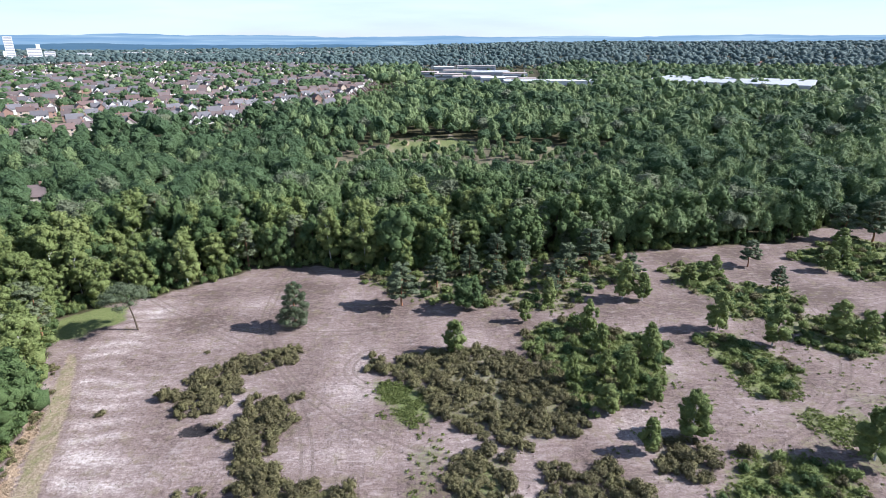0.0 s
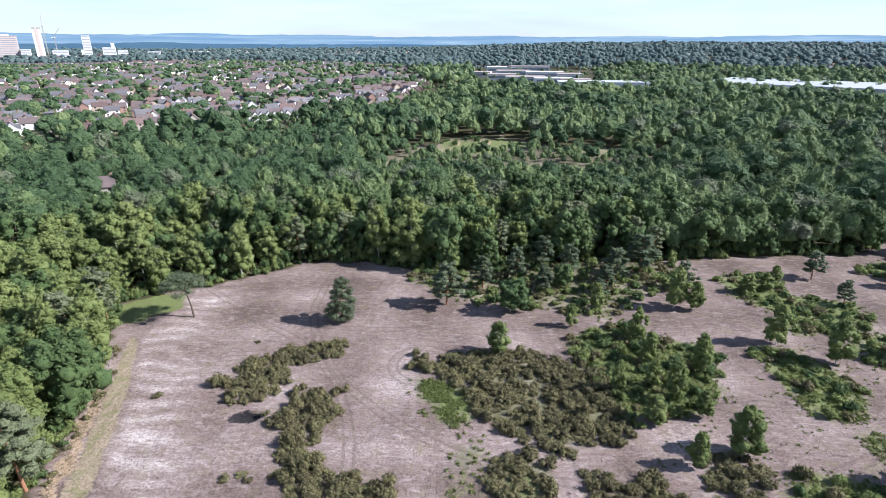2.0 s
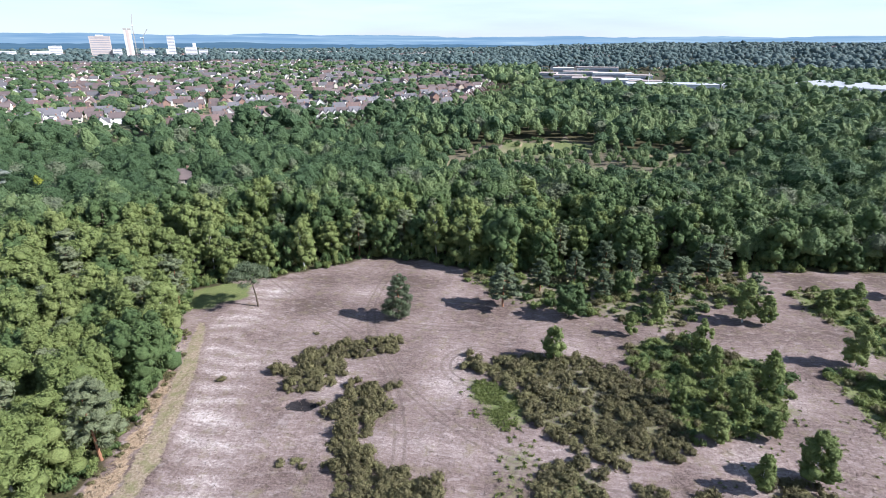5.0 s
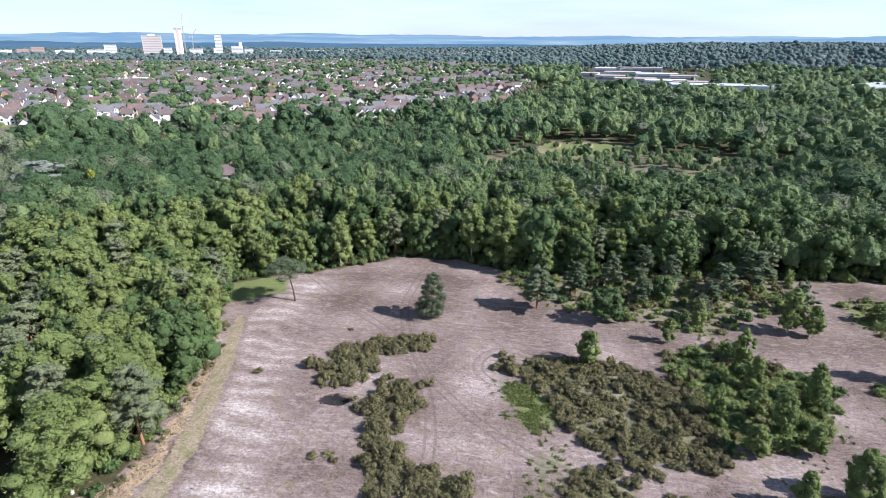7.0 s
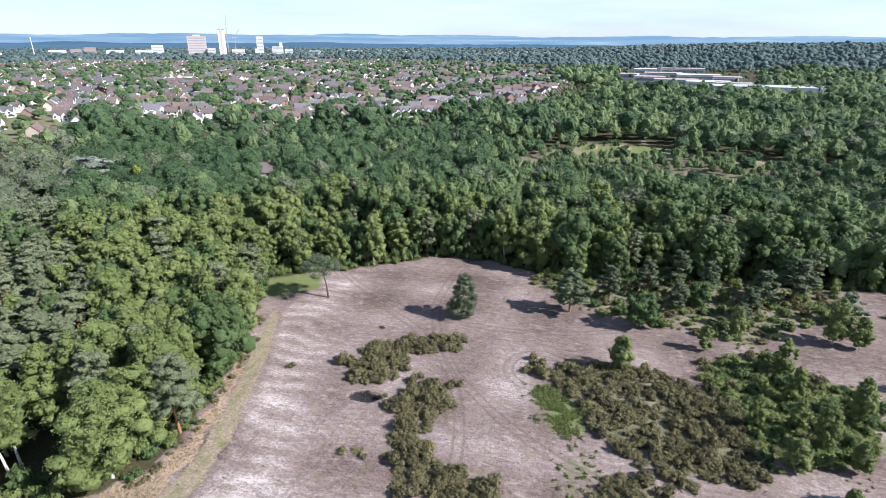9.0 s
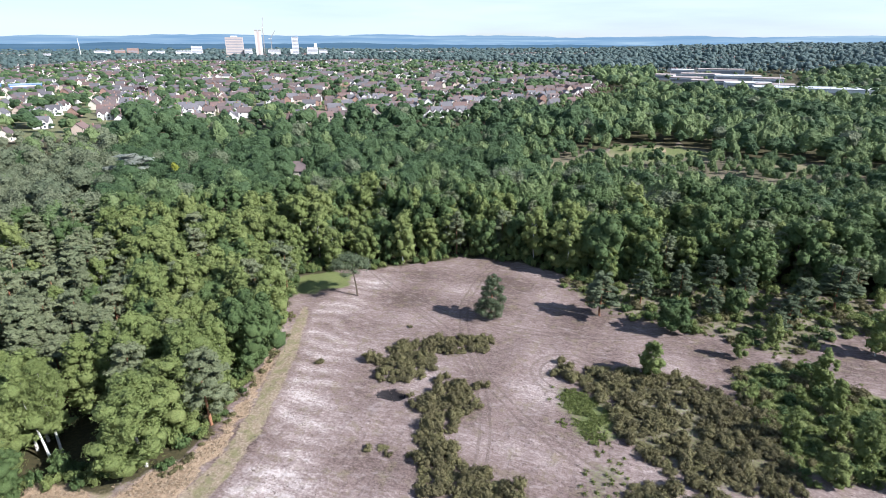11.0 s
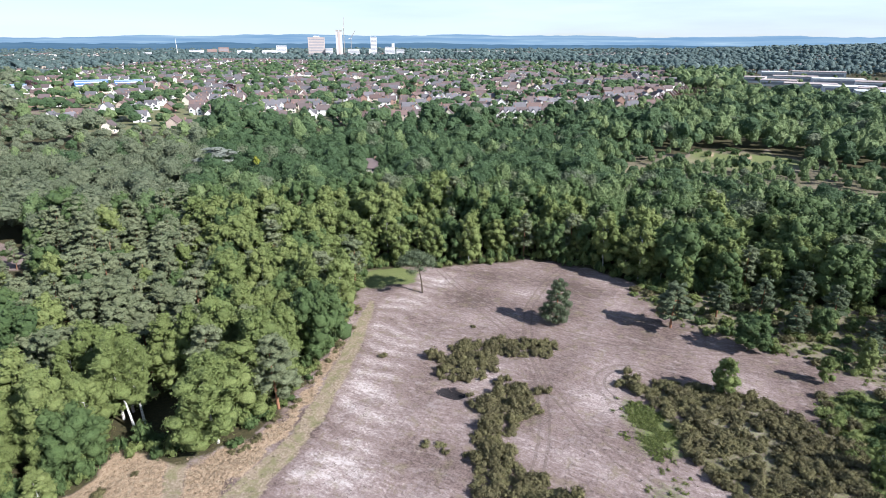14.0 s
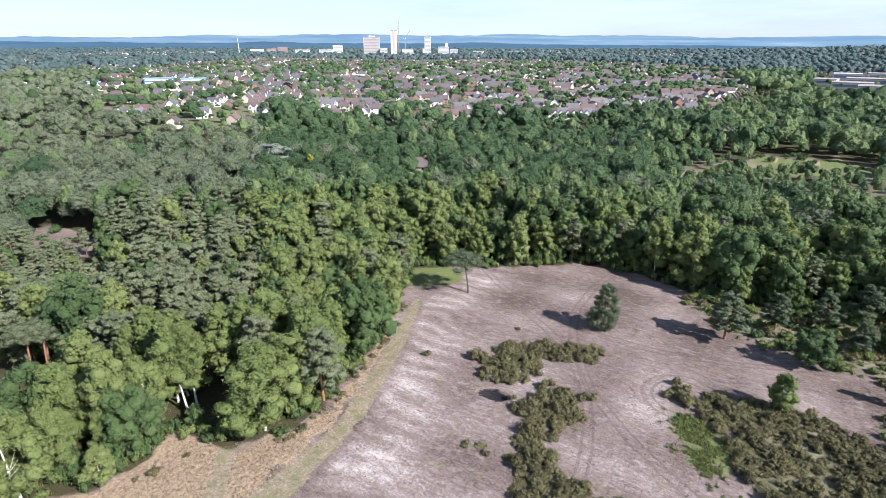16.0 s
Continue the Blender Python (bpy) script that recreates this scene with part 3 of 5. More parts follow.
def tree(kind, x, y, height, detail="mid", variant=0, wide=1.0, lean=0.0, label="", group="", name=""):
    crown, trunk, h0 = tree_meshes(kind, detail, variant)
    turn = (x * 37.7 + y * 91.3) % 360
    s = height / h0
    m = pose(x, y, float(land(x, y)), lean, 0, turn) @ Matrix.Diagonal((s * wide, s * wide, s, 1))
    root = new(name or {"birch": "birch_tree", "oak": "oak_tree"}.get(kind, "pine_tree"))
    root.matrix_basis = m
    for n, me in (("trunk", trunk), ("crown", crown)):
        new(n, me).parent = root
    return tagged(root, label or KINDS[kind][3], "tree", group or {"birch": "birches of the wood", "oak": "oaks of the wood", "pine": "pines of the wood", "dark_pine": "pines of the heath"}[kind])


# Trees that stand on the heath, each at its place: kind, x, y, height, width.
LONE = [
        ("dark_pine", -4, 121, 11.2, 1.35, "spreading grey-green pine at the edge of the heath"),
    ("oak", 11.4, 117.5, 8.4, 1.1, "small dark green oak beside the heath"),
    ("birch", 7.1, 98.5, 7.6, 1.5, "young bushy birch at the gorse's edge"),
    ("dark_pine", 14, 137, 9.5, 1.2, ""), ("dark_pine", 28, 137, 11, 1.0, ""), ("dark_pine", 48.5, 142, 12, 1.5, ""), ("birch", 31.5, 119, 7.2, 1.2, ""),
    ("birch", 50.3, 121, 11, 1.25, ""), ("birch", 54.9, 120, 7.5, 1.3, ""), ("dark_pine", 20, 128, 8, 1.2, ""), ("dark_pine", 36, 129, 8, 1.3, ""),
    ("dark_pine", 93.3, 140, 8.4, 1.3, "dark little pine on bare ground"), ("dark_pine", 91.7, 124, 6.8, 1.2, "small flat-topped pine on bare ground"),
    ("birch", 65.9, 104.7, 9.8, 1.25, ""), ("birch", 74, 97.7, 9.8, 1.4, ""), ("birch", 89.3, 99.6, 9.0, 1.5, ""), ("birch", 94.4, 98.2, 7.6, 1.3, ""),
    ("birch", 36.9, 105, 9.6, 1.1, ""), ("birch", 45.4, 93, 10, 1.1, ""), ("birch", 37.1, 96.8, 8.4, 1.2, ""), ("birch", 38, 84, 9.5, 1.15, ""),
    ("birch", 32.1, 77.4, 7, 1.6, ""), ("birch", 28.1, 86.3, 8, 1.0, ""), ("birch", 35.3, 67.5, 6.6, 1.1, ""), ("birch", 43.6, 71, 8.6, 1.5, ""),
    ("birch", 68.9, 64, 9.8, 1.5, ""), ("dark_pine", 135.8, 160, 12.5, 1.2, ""), ("dark_pine", 143.7, 157, 14, 1.3, ""), ("birch", 24, 111, 6, 1.2, ""),
    ("birch", 41, 79.5, 6.5, 1.3, ""), ("birch", 35, 88, 7, 1.2, ""), ("birch", 72, 131, 5.5, 1.8, ""), ("birch", 77, 132, 5.0, 1.8, ""), ("birch", 82, 137, 5.0, 1.6, ""),
    ("birch", 113, 135, 7, 1.6, ""), ("birch", 120, 140, 8, 1.6, ""), ("birch", 126, 148, 8, 1.6, ""), ("birch", 133, 138, 6, 1.8, ""), ("birch", 140, 132, 7, 1.7, ""),
    ("dark_pine", 5, 131, 9, 1.2, ""), ("dark_pine", 22, 143, 11, 1.2, ""), ("dark_pine", 40, 136, 10, 1.3, ""), ("dark_pine", 56, 132, 8, 1.3, ""), ("dark_pine", 33, 124, 6.5, 1.2, ""), ("oak", 25, 131, 7, 0.9, ""),
    ("birch", 103, 102, 6, 1.6, ""), ("birch", 108, 99, 6, 1.6, ""),
    # the wood's edge by the path
    ("birch", -77.5, 99.8, 13.5, 1.2, "tall slim birch at the corner of the wood"), ("birch", -64.2, 48, 16.5, 1.6, "large weeping birch where the track enters the wood"),
    ("oak", -78.5, 34, 11.5, 1.0, ""), ("birch", -75, 27.5, 6.5, 1.7, "bright green young birch at the wood's edge"), ("birch", -82, 25, 12, 1.3, ""),
]
for i, (kind, x, y, h, wide, label) in enumerate(LONE):
    if 24 < x < 50 and 75 < y < 112:        # the young trees of the thicket
        h *= 0.86
    tree(kind, x, y, h, "close" if math.hypot(x, y) < 90 else "fine", i % 3, wide * (0.80 if kind == "birch" else 1.0), 0, label, "" if not label else "single trees")


def kind_at(rng, x, y):
    """Which tree grows where: birch along the edges, pine to the left, oak in the depth."""
    r, az = math.hypot(x, y), math.degrees(math.atan2(-x, y))
    u = rng.random()
    if az > 52 and r > 105 or (az > 45 and 250 < r < 700 and az > 50):
        return "pine" if u < 0.80 else "birch" if u < 0.92 else "oak"
    if r < 175 and az > 25:
        return "birch" if u < 0.80 else "pine" if u < 0.89 else "oak"
    if r < 215:
        return "birch" if u < 0.5 else "oak" if u < 0.82 else "pine"
    patch = waves(x, y, 160, 71)
    if az > 12:
        return "oak" if u < 0.84 + 0.14 * patch else "birch" if u < 0.94 else "pine"
    return "birch" if u < 0.58 + 0.3 * patch else "oak" if u < 0.97 else "pine"


def growth(x, y):
    """How tall the trees grow there: young scrub round the clearings, big oaks before the town."""
    r, az = math.hypot(x, y), math.degrees(math.atan2(-x, y))
    k = 1.0 - 0.46 * float(smooth(215, 245, r) * smooth(350, 330, r) * smooth(-24, -17, az) * smooth(13, 8, az))
    k *= 1 - 0.42 * float(smooth(300, 350, r) * smooth(10, 17, az) * smooth(600, 560, r)) * (1.0 if waves(x, y, 60, 79) < 0.55 else 0.1)
    k *= 1 - 0.45 * float(smooth(440, 520, r) * smooth(0, 3, az) * smooth(14, 9, az) * smooth(800, 760, r))
    k *= 1 - 0.42 * float(smooth(680, 740, r) * smooth(1300, 1250, r) * smooth(-14, -12, az) * smooth(0, -2, az))
    k *= 1 - 0.45 * float(smooth(-195, -160, x) * smooth(-130, -150, x) * smooth(40, 50, y) * smooth(85, 72, y))
    k *= 1 - 0.30 * float(smooth(208, 216, r) * smooth(262, 256, r) * smooth(30.5, 32, az) * smooth(38, 36.5, az))
    k *= 1 + 0.26 * float(waves(x, y, 120, 88)) * float(smooth(300, 420, r))
    return k * (1 + 0.16 * float(waves(x, y, 45, 78)))


def scatter(rng, r0, r1, az0, az1, step):
    """Jittered places in a ring sector."""
    out = []
    r = r0
    while r < r1:
        da = math.degrees(step / r)
        a = az0 + rng.random() * da
        while a < az1:
            rr, aa = r + rng.uniform(-0.4, 0.4) * step, math.radians(a + rng.uniform(-0.4, 0.4) * da)
            out.append((-math.sin(aa) * rr, math.cos(aa) * rr))
            a += da
        r += step * 0.87
    return np.array(out)


def hamlet(x, y):
    """Where houses stand thick among the far woods."""
    far = np.hypot(x, y) > 1250
    west = np.degrees(np.arctan2(-x, y)) > 8
    return far & (waves(x, y, 210, 97) > np.where(west, 0.15, 0.55)) & (waves(x, y, 60, 98) > -0.45)


def wooded(p):
    x, y = p[:, 0], p[:, 1]
    ok = ~inside(OPEN, x, y) & ~inside(TOWN, x, y)
    for cx, cy, rx, ry in CLEARINGS:
        ok &= np.hypot((x - cx) / (rx + 1), (y - cy) / (ry + 1)) + 0.22 * waves(x, y, 16, 40) > 1
    for kind, lx, ly, h, w, label in LONE:
        ok &= np.hypot(x - lx, y - ly) > 2.6
    ok &= ~hamlet(x, y) | (waves(x, y, 37, 99) > 0.5)
    ra, za = np.hypot(x, y), np.degrees(np.arctan2(-x, y))
    ok &= ~((za > -12.5) & (za < -0.5) & (ra > 815) & (ra < 1260) & (waves(x, y, 60, 89) < 0.6))
    ok &= (np.hypot(x + 76, y - 46) > 5.5) & (np.hypot(x + 110, y - 36) > 3.5)
    return p[ok]


rng = np.random.default_rng(17)
near = wooded(scatter(rng, 50, 205, -48, 76, 5.0))
count = {"birch": 0, "oak": 0, "pine": 0}
spill = {"birch": [], "oak": [], "pine": []}
edge = sorted(near.tolist(), key=lambda q: math.hypot(q[0] + 20, q[1] - 20))
for i, (x, y) in enumerate(edge):
    kind = kind_at(rng, x, y)
    h = 8.0 + 9.0 * rng.random() ** 0.9 if kind != "pine" else rng.uniform(9.5, 16)
    h *= growth(x, y)
    if count[kind] < 295:
        count[kind] += 1
        tree(kind, x, y, h, "close" if math.hypot(x, y) < 92 else "fine" if math.hypot(x, y) < 125 else "mid", int(rng.integers(0, 4)), rng.uniform(0.82, 1.16) * (0.9 if kind == "oak" else 1.0))
    else:
        spill[kind].append((x, y, h))


def wood_stuff(name, kind, places, fineness, per, leaf, label, widen=1.25, material=None):
    """Far trees in one mesh: a lobed crown and some sprays each."""
    rng = np.random.default_rng(len(places) + fineness)
    protos = [far_crown(rng, kind, fineness, per, leaf) for _ in range(14)]
    V, T, H, n = [], [], [], 0
    for i, (x, y, h) in enumerate(places):
        v, t = protos[i % 14]
        a = rng.uniform(0, 6.28)
        c, s = math.cos(a), math.sin(a)
        w = widen * h * rng.uniform(0.8, 1.2) * (0.98 if kind == "oak" else 1.0)
        V.append(np.stack([(v[:, 0] * c - v[:, 1] * s) * w + x, (v[:, 0] * s + v[:, 1] * c) * w + y, v[:, 2] * h + float(land(x, y))], 1))
        T.append(t + n)
        H.append(np.full(len(v), rng.random()))
        n += len(v)
    if V:
        tagged(new(name, mesh_of(name, np.concatenate(V), np.concatenate(T), material or FAR_TONE[kind], np.concatenate(H), fineness == 0)), label, "woodland", kind="stuff")


def ring_of_wood(tag, r0, r1, step, fineness, per, leaf, extra=None, size=(10.5, 15.5), widen=1.25, tone=None):
    p = scatter(rng, r0, r1, -46, 76, step)
    p = wooded(p)
    by = {"birch": [], "oak": [], "pine": []}
    for x, y in p:
        by[kind_at(rng, x, y)].append((x, y, rng.uniform(size[0] * 0.8, size[1] * 1.1) * growth(x, y)))
    for kind in by:
        wood_stuff(kind + "_" + tag, kind, by[kind] + (extra or {}).get(kind, []), fineness, per, leaf,
                   {"birch": "light green birch wood, crowns touching", "oak": "dark green oak wood, rounded crowns touching", "pine": "grey-green pine wood, crowns touching"}[kind], widen, tone)


# leaf colour shifted to grey-blue: distance haze painted into the far woods
M_HAZELEAF = leaves("far_leaves", (0.050, 0.084, 0.082), (0.086, 0.126, 0.120), (0.135, 0.176, 0.155), 0.15, 1.0, 0.55, 1.6)
FAR_TONE = {"birch": leaves("birch_wood_leaves", (0.105, 0.160, 0.066), (0.158, 0.215, 0.088), (0.205, 0.255, 0.110), 0.28, 1.0, 1.5, 0.8),
            "oak": leaves("oak_wood_leaves", (0.042, 0.076, 0.033), (0.064, 0.108, 0.046), (0.098, 0.148, 0.063), 0.25, 1.0, 1.5, 0.8),
            "pine": leaves("pine_wood_needles", (0.100, 0.126, 0.074), (0.140, 0.163, 0.096), (0.186, 0.206, 0.126), 0.2, 1.0, 1.5, 0.8)}
ring_of_wood("wood", 205, 330, 6.3, 2, 420, 0.026, spill, widen=0.92)
ring_of_wood("woodland", 330, 620, 8.4, 2, 120, 0.034, size=(9.5, 17.5), widen=0.98)
ring_of_wood("forest", 620, 1250, 10.8, 1, 30, 0.050, size=(8.5, 17), widen=1.05)
# the two outer rings take the leaf colour with haze mixed in
ring_of_wood("far_forest", 1250, 2300, 16, 0, 10, 0.08, size=(9, 19), widen=1.4, tone=M_HAZELEAF)
ring_of_wood("distant_forest", 2300, 4400, 33, 0, 4, 0.12, size=(9, 17), widen=2.2, tone=M_HAZELEAF)


# ---- undergrowth ----
def jitter_in(rng, poly, step):
    xs, ys = [p[0] for p in poly], [p[1] for p in poly]
    X, Y = np.meshgrid(np.arange(min(xs), max(xs), step), np.arange(min(ys), max(ys), step))
    p = np.stack([X.ravel(), Y.ravel()], 1) + rng.uniform(-0.5, 0.5, (X.size, 2)) * step
    q = p + np.stack([waves(p[:, 0], p[:, 1], 9, 14), waves(p[:, 0], p[:, 1], 9, 15)], 1) * 1.3 + rng.normal(0, 0.5, p.shape)
    return p[inside(poly, q[:, 0], q[:, 1])]


def bush_arrays(rng, per=40, leaf=0.13):
    """A low uneven bush about 2 m across and 1.2 m high."""
    n = 9
    a, d = rng.uniform(0, 6.28, n), np.sqrt(rng.random(n)) * 0.75
    c = np.stack([np.cos(a) * d, np.sin(a) * d, 0.28 + 0.55 * (1 - d) * rng.uniform(0.4, 1.1, n)], 1)
    r = rng.uniform(0.32, 0.52, n)
    idx = np.repeat(np.arange(n), per)
    q = ball_points(rng, len(idx), 0.5)
    p = c[idx] + q * r[idx, None] * rng.uniform(0.65, 1.35, (len(idx), 1))
    return joined([lumps(rng, c, r * 0.68, 0.3), sprays(rng, p, q, leaf)])


brng = np.random.default_rng(5)
BUSHES = [bush_arrays(brng) for _ in range(5)]
GORSE_MESH = [mesh_of("gorse_bush", v, t, M_GORSE, smooth_faces=True) for v, t in BUSHES]


def bush_places(rng, polys, step, size):
    out = []
    for poly in polys:
        for x, y in jitter_in(rng, poly, step):
            s = rng.uniform(*size)
            out.append((x, y, s, s * rng.uniform(0.75, 1.25)))
    return out


def bush_stuff(name, places, protos, material, label, category="bushes"):
    V, T, H, n = [], [], [], 0
    rng = np.random.default_rng(len(places))
    for i, (x, y, s, h) in enumerate(places):
        v, t = protos[i % len(protos)]
        a = rng.uniform(0, 6.28)
        c, q = math.cos(a) * s, math.sin(a) * s
        V.append(np.stack([v[:, 0] * c - v[:, 1] * q + x, v[:, 0] * q + v[:, 1] * c + y, v[:, 2] * h + float(land(x, y)) - 0.05], 1))
        T.append(t + n)
        H.append(np.full(len(v), rng.random()))
        n += len(v)
    tagged(new(name, mesh_of(name, np.concatenate(V), np.concatenate(T), material, np.concatenate(H), True)), label, category, kind="stuff")


gorse = bush_places(brng, [BUSH_ISLE, BUSH_TAIL], 1.35, (0.75, 1.5)) + bush_places(brng, [GORSE_MAIN, GORSE_FRONT, GORSE_NEAR, COPSE], 1.6, (0.7, 1.6))
gorse = [g for g in gorse if waves(g[0], g[1], 5, 18) > -1.25]
gorse += [(-54.9, 81.7, 0.9, 0.9), (-43.5, 101.3, 0.7, 0.6), (-9.5, 97.5, 1.0, 1.6), (-33.6, 77.5, 0.8, 0.8), (-34.5, 62.5, 1.0, 0.6), (-32.5, 63.5, 1.1, 0.7),
          (-31, 62.5, 0.8, 0.5), (23, 96.5, 1.1, 1.4), (-47.5, 87, 0.7, 0.6)]
order = sorted(range(len(gorse)), key=lambda i: math.hypot(gorse[i][0] + 20, gorse[i][1] - 40))
gorse = [(x, y, s, h * (0.85 + 0.45 * float(waves(x, y, 6, 16)))) for x, y, s, h in gorse]
for i in order[:290]:
    x, y, s, h = gorse[i]
    ob = new("gorse_bush", GORSE_MESH[i % 5])
    ob.matrix_basis = pose(x, y, float(land(x, y)) - 0.05, 0, 0, (x * 53 + y * 31) % 360) @ Matrix.Diagonal((s, s, h, 1))
    tagged(ob, "dense olive-brown gorse bush on the heath", "bush", "gorse bushes of the heath")
bush_stuff("gorse_thicket", [gorse[i] for i in order[290:]], BUSHES, M_GORSE, "dense thicket of olive-brown gorse")

green = bush_places(brng, [THICKET], 2.2, (0.9, 1.7)) + bush_places(brng, [FERN_STRIP, SCRUB_EAST, SCRUB_NEAR, SCRUB_RIGHT], 2.6, (0.8, 1.5)) \
    + bush_places(brng, [SCRUB_BACK, SCRUB_FAR], 2.9, (0.9, 1.8))
green = [g for g in green if brng.random() < 0.8]
bush_stuff("green_scrub", green[::2], BUSHES, M_BIRCH, "low mixed green scrub between the trees")
bush_stuff("dark_scrub", green[1::4], BUSHES, M_OAK, "dark green bramble mounds between the trees")
bush_stuff("olive_scrub", green[3::4], BUSHES, M_GORSE, "olive gorse mounds between the trees")

clear_scrub = []
for cx, cy, rx, ry in CLEARINGS[:6]:
    for i in range(int(rx * ry / 26)):
        a, d = brng.uniform(0, 6.28), math.sqrt(brng.random())
        s = brng.uniform(0.8, 2.2)
        clear_scrub.append((cx + rx * d * math.cos(a), cy + ry * d * math.sin(a), s, s * brng.uniform(0.7, 1.6)))
bush_stuff("clearing_scrub", clear_scrub, BUSHES, M_OAK, "scattered bushes in the forest clearings")

# bushes along the wood's edge hide the foot of the trees
edge_bushes = []
for (x0, y0), (x1, y1) in zip(OPEN[:22], OPEN[1:23]):
    n = int(math.hypot(x1 - x0, y1 - y0) / 0.9)
    for i in range(n):
        f = (i + brng.random()) / n
        out = brng.uniform(-0.5, 5.0)
        nx, ny = -(y1 - y0), x1 - x0
        k = out / math.hypot(nx, ny)
        x, y = x0 + (x1 - x0) * f + nx * k, y0 + (y1 - y0) * f + ny * k
        if brng.random() < 0.75 and not (-67 < x < -62 and 40 < y < 48):
            s = brng.uniform(0.8, 1.5) + 0.16 * max(out, 0)
            edge_bushes.append((x, y, s, s * brng.uniform(0.9, 2.2)))
bush_stuff("edge_bushes", edge_bushes[::2], BUSHES, M_BIRCH, "green bushes along the foot of the wood")
bush_stuff("edge_brambles", edge_bushes[1::2], BUSHES, M_OAK, "dark bramble along the foot of the wood")
verge = [(x, y, s * 0.8, s * 0.6) for x, y, s, h in bush_places(brng, [[(-75, 27), (-73, 36), (-64, 44), (-60, 53), (-62, 66), (-67, 80), (-74, 101), (-72, 101), (-63.5, 79), (-58.6, 62), (-56.8, 50), (-62, 42), (-70, 32)]], 1.7, (0.6, 1.2))
         if brng.random() < (0.8 if y > 48 else 0.35) and not (-68 < x < -58 and 30 < y < 47)]
bush_stuff("verge_bushes", verge, BUSHES, M_GORSE, "low olive bushes on the verge of the path")


def tufts(name, places, leaf, blades, material, label, category, up=1.2):
    rng = np.random.default_rng(len(places))
    n = len(places)
    idx = np.repeat(np.arange(n), blades)
    p = np.concatenate([places[idx] + rng.normal(0, leaf * 1.2, (len(idx), 2)), np.zeros((len(idx), 1))], 1)
    p[:, 2] = land(p[:, 0], p[:, 1]) + leaf * rng.uniform(0.3, 1.4, len(idx))
    v, t = sprays(rng, p, ball_points(rng, len(idx), up), leaf)
    tint = np.repeat(rng.random(n)[idx], 3)
    tagged(new(name, mesh_of(name, v, t, material, tint)), label, category, kind="stuff")


ferns = np.concatenate([jitter_in(brng, p, s) for p, s in ((FERN_SLOPE, 0.55), (THICKET, 0.9), (FERN_STRIP, 0.75), (SCRUB_NEAR, 0.8), (FERN_NEAR, 0.8), (SCRUB_RIGHT, 1.3),
                                                           (SCRUB_EAST, 1.1), (SCRUB_BACK, 1.5), (SCRUB_FAR, 1.6), (FRINGE, 1.4))])
ferns = ferns[waves(ferns[:, 0], ferns[:, 1], 6, 90) > -0.55]
tufts("bracken", ferns, 0.17, 26, M_FERN, "fresh green bracken fronds", "bracken")
spots = jitter_in(brng, [(30, 54), (30, 72), (50, 88), (60, 100), (100, 110), (120, 100), (110, 60), (60, 40)], 1.5)
spots = spots[waves(spots[:, 0], spots[:, 1], 8, 91) > 0.35]
tufts("grass_tufts", spots, 0.12, 22, M_FERN, "scattered green tufts on bare ground", "grass")
dead = jitter_in(brng, DEADZONE, 0.62)
dead = dead[~inside(TRACK, dead[:, 0], dead[:, 1]) & ~inside(PATHWAY, dead[:, 0], dead[:, 1])]
tufts("dead_bracken", dead, 0.12, 14, M_DEAD, "flattened rust-brown dead bracken", "bracken", 2.5)
M_HEATHER = leaves("cut_heather", (0.10, 0.072, 0.055), (0.16, 0.122, 0.10), (0.21, 0.18, 0.11), 0.0)
heath = jitter_in(brng, [(-56, 40), (-60, 70), (-68, 98), (-60, 118), (-30, 143), (0, 125), (50, 116), (100, 120), (110, 90), (70, 55), (20, 50)], 0.95)
heath = heath[waves(heath[:, 0], heath[:, 1], 5, 93) + brng.normal(0, 0.6, len(heath)) > -0.1]
tufts("heather_stubble", heath, 0.09, 5, M_HEATHER, "short brown stubble of cut heather", "heather", 2.0)

# ---- single odd trees among the woods ----
M_YELLOW = leaves("yellow_leaves", (0.20, 0.22, 0.03), (0.29, 0.31, 0.045), (0.38, 0.39, 0.07), 0.2)
M_SILVER = leaves("silver_needles", (0.19, 0.215, 0.175), (0.26, 0.28, 0.235), (0.33, 0.35, 0.30), 0.1)
M_PURPLE = leaves("copper_leaves", (0.035, 0.018, 0.022), (0.055, 0.028, 0.032), (0.08, 0.04, 0.04), 0.1)


def odd_tree(name, kind, x, y, h, wide, material, label):
    rng = np.random.default_rng(int(abs(x) + abs(y)))
    root = new(name)
    root.matrix_basis = pose(x, y, float(land(x, y)))
    v, t = crown_arrays(rng, kind, h, 24, 110, 0.25)
    v[:, :2] *= wide
    for n, a, m in (("crown", (v, t), material), ("trunk", trunk_arrays(rng, kind, h), M_BARK)):
        ob = new(n, mesh_of(n, *a, m, smooth_faces=True))
        ob.parent = root
    tagged(root, label, "tree")


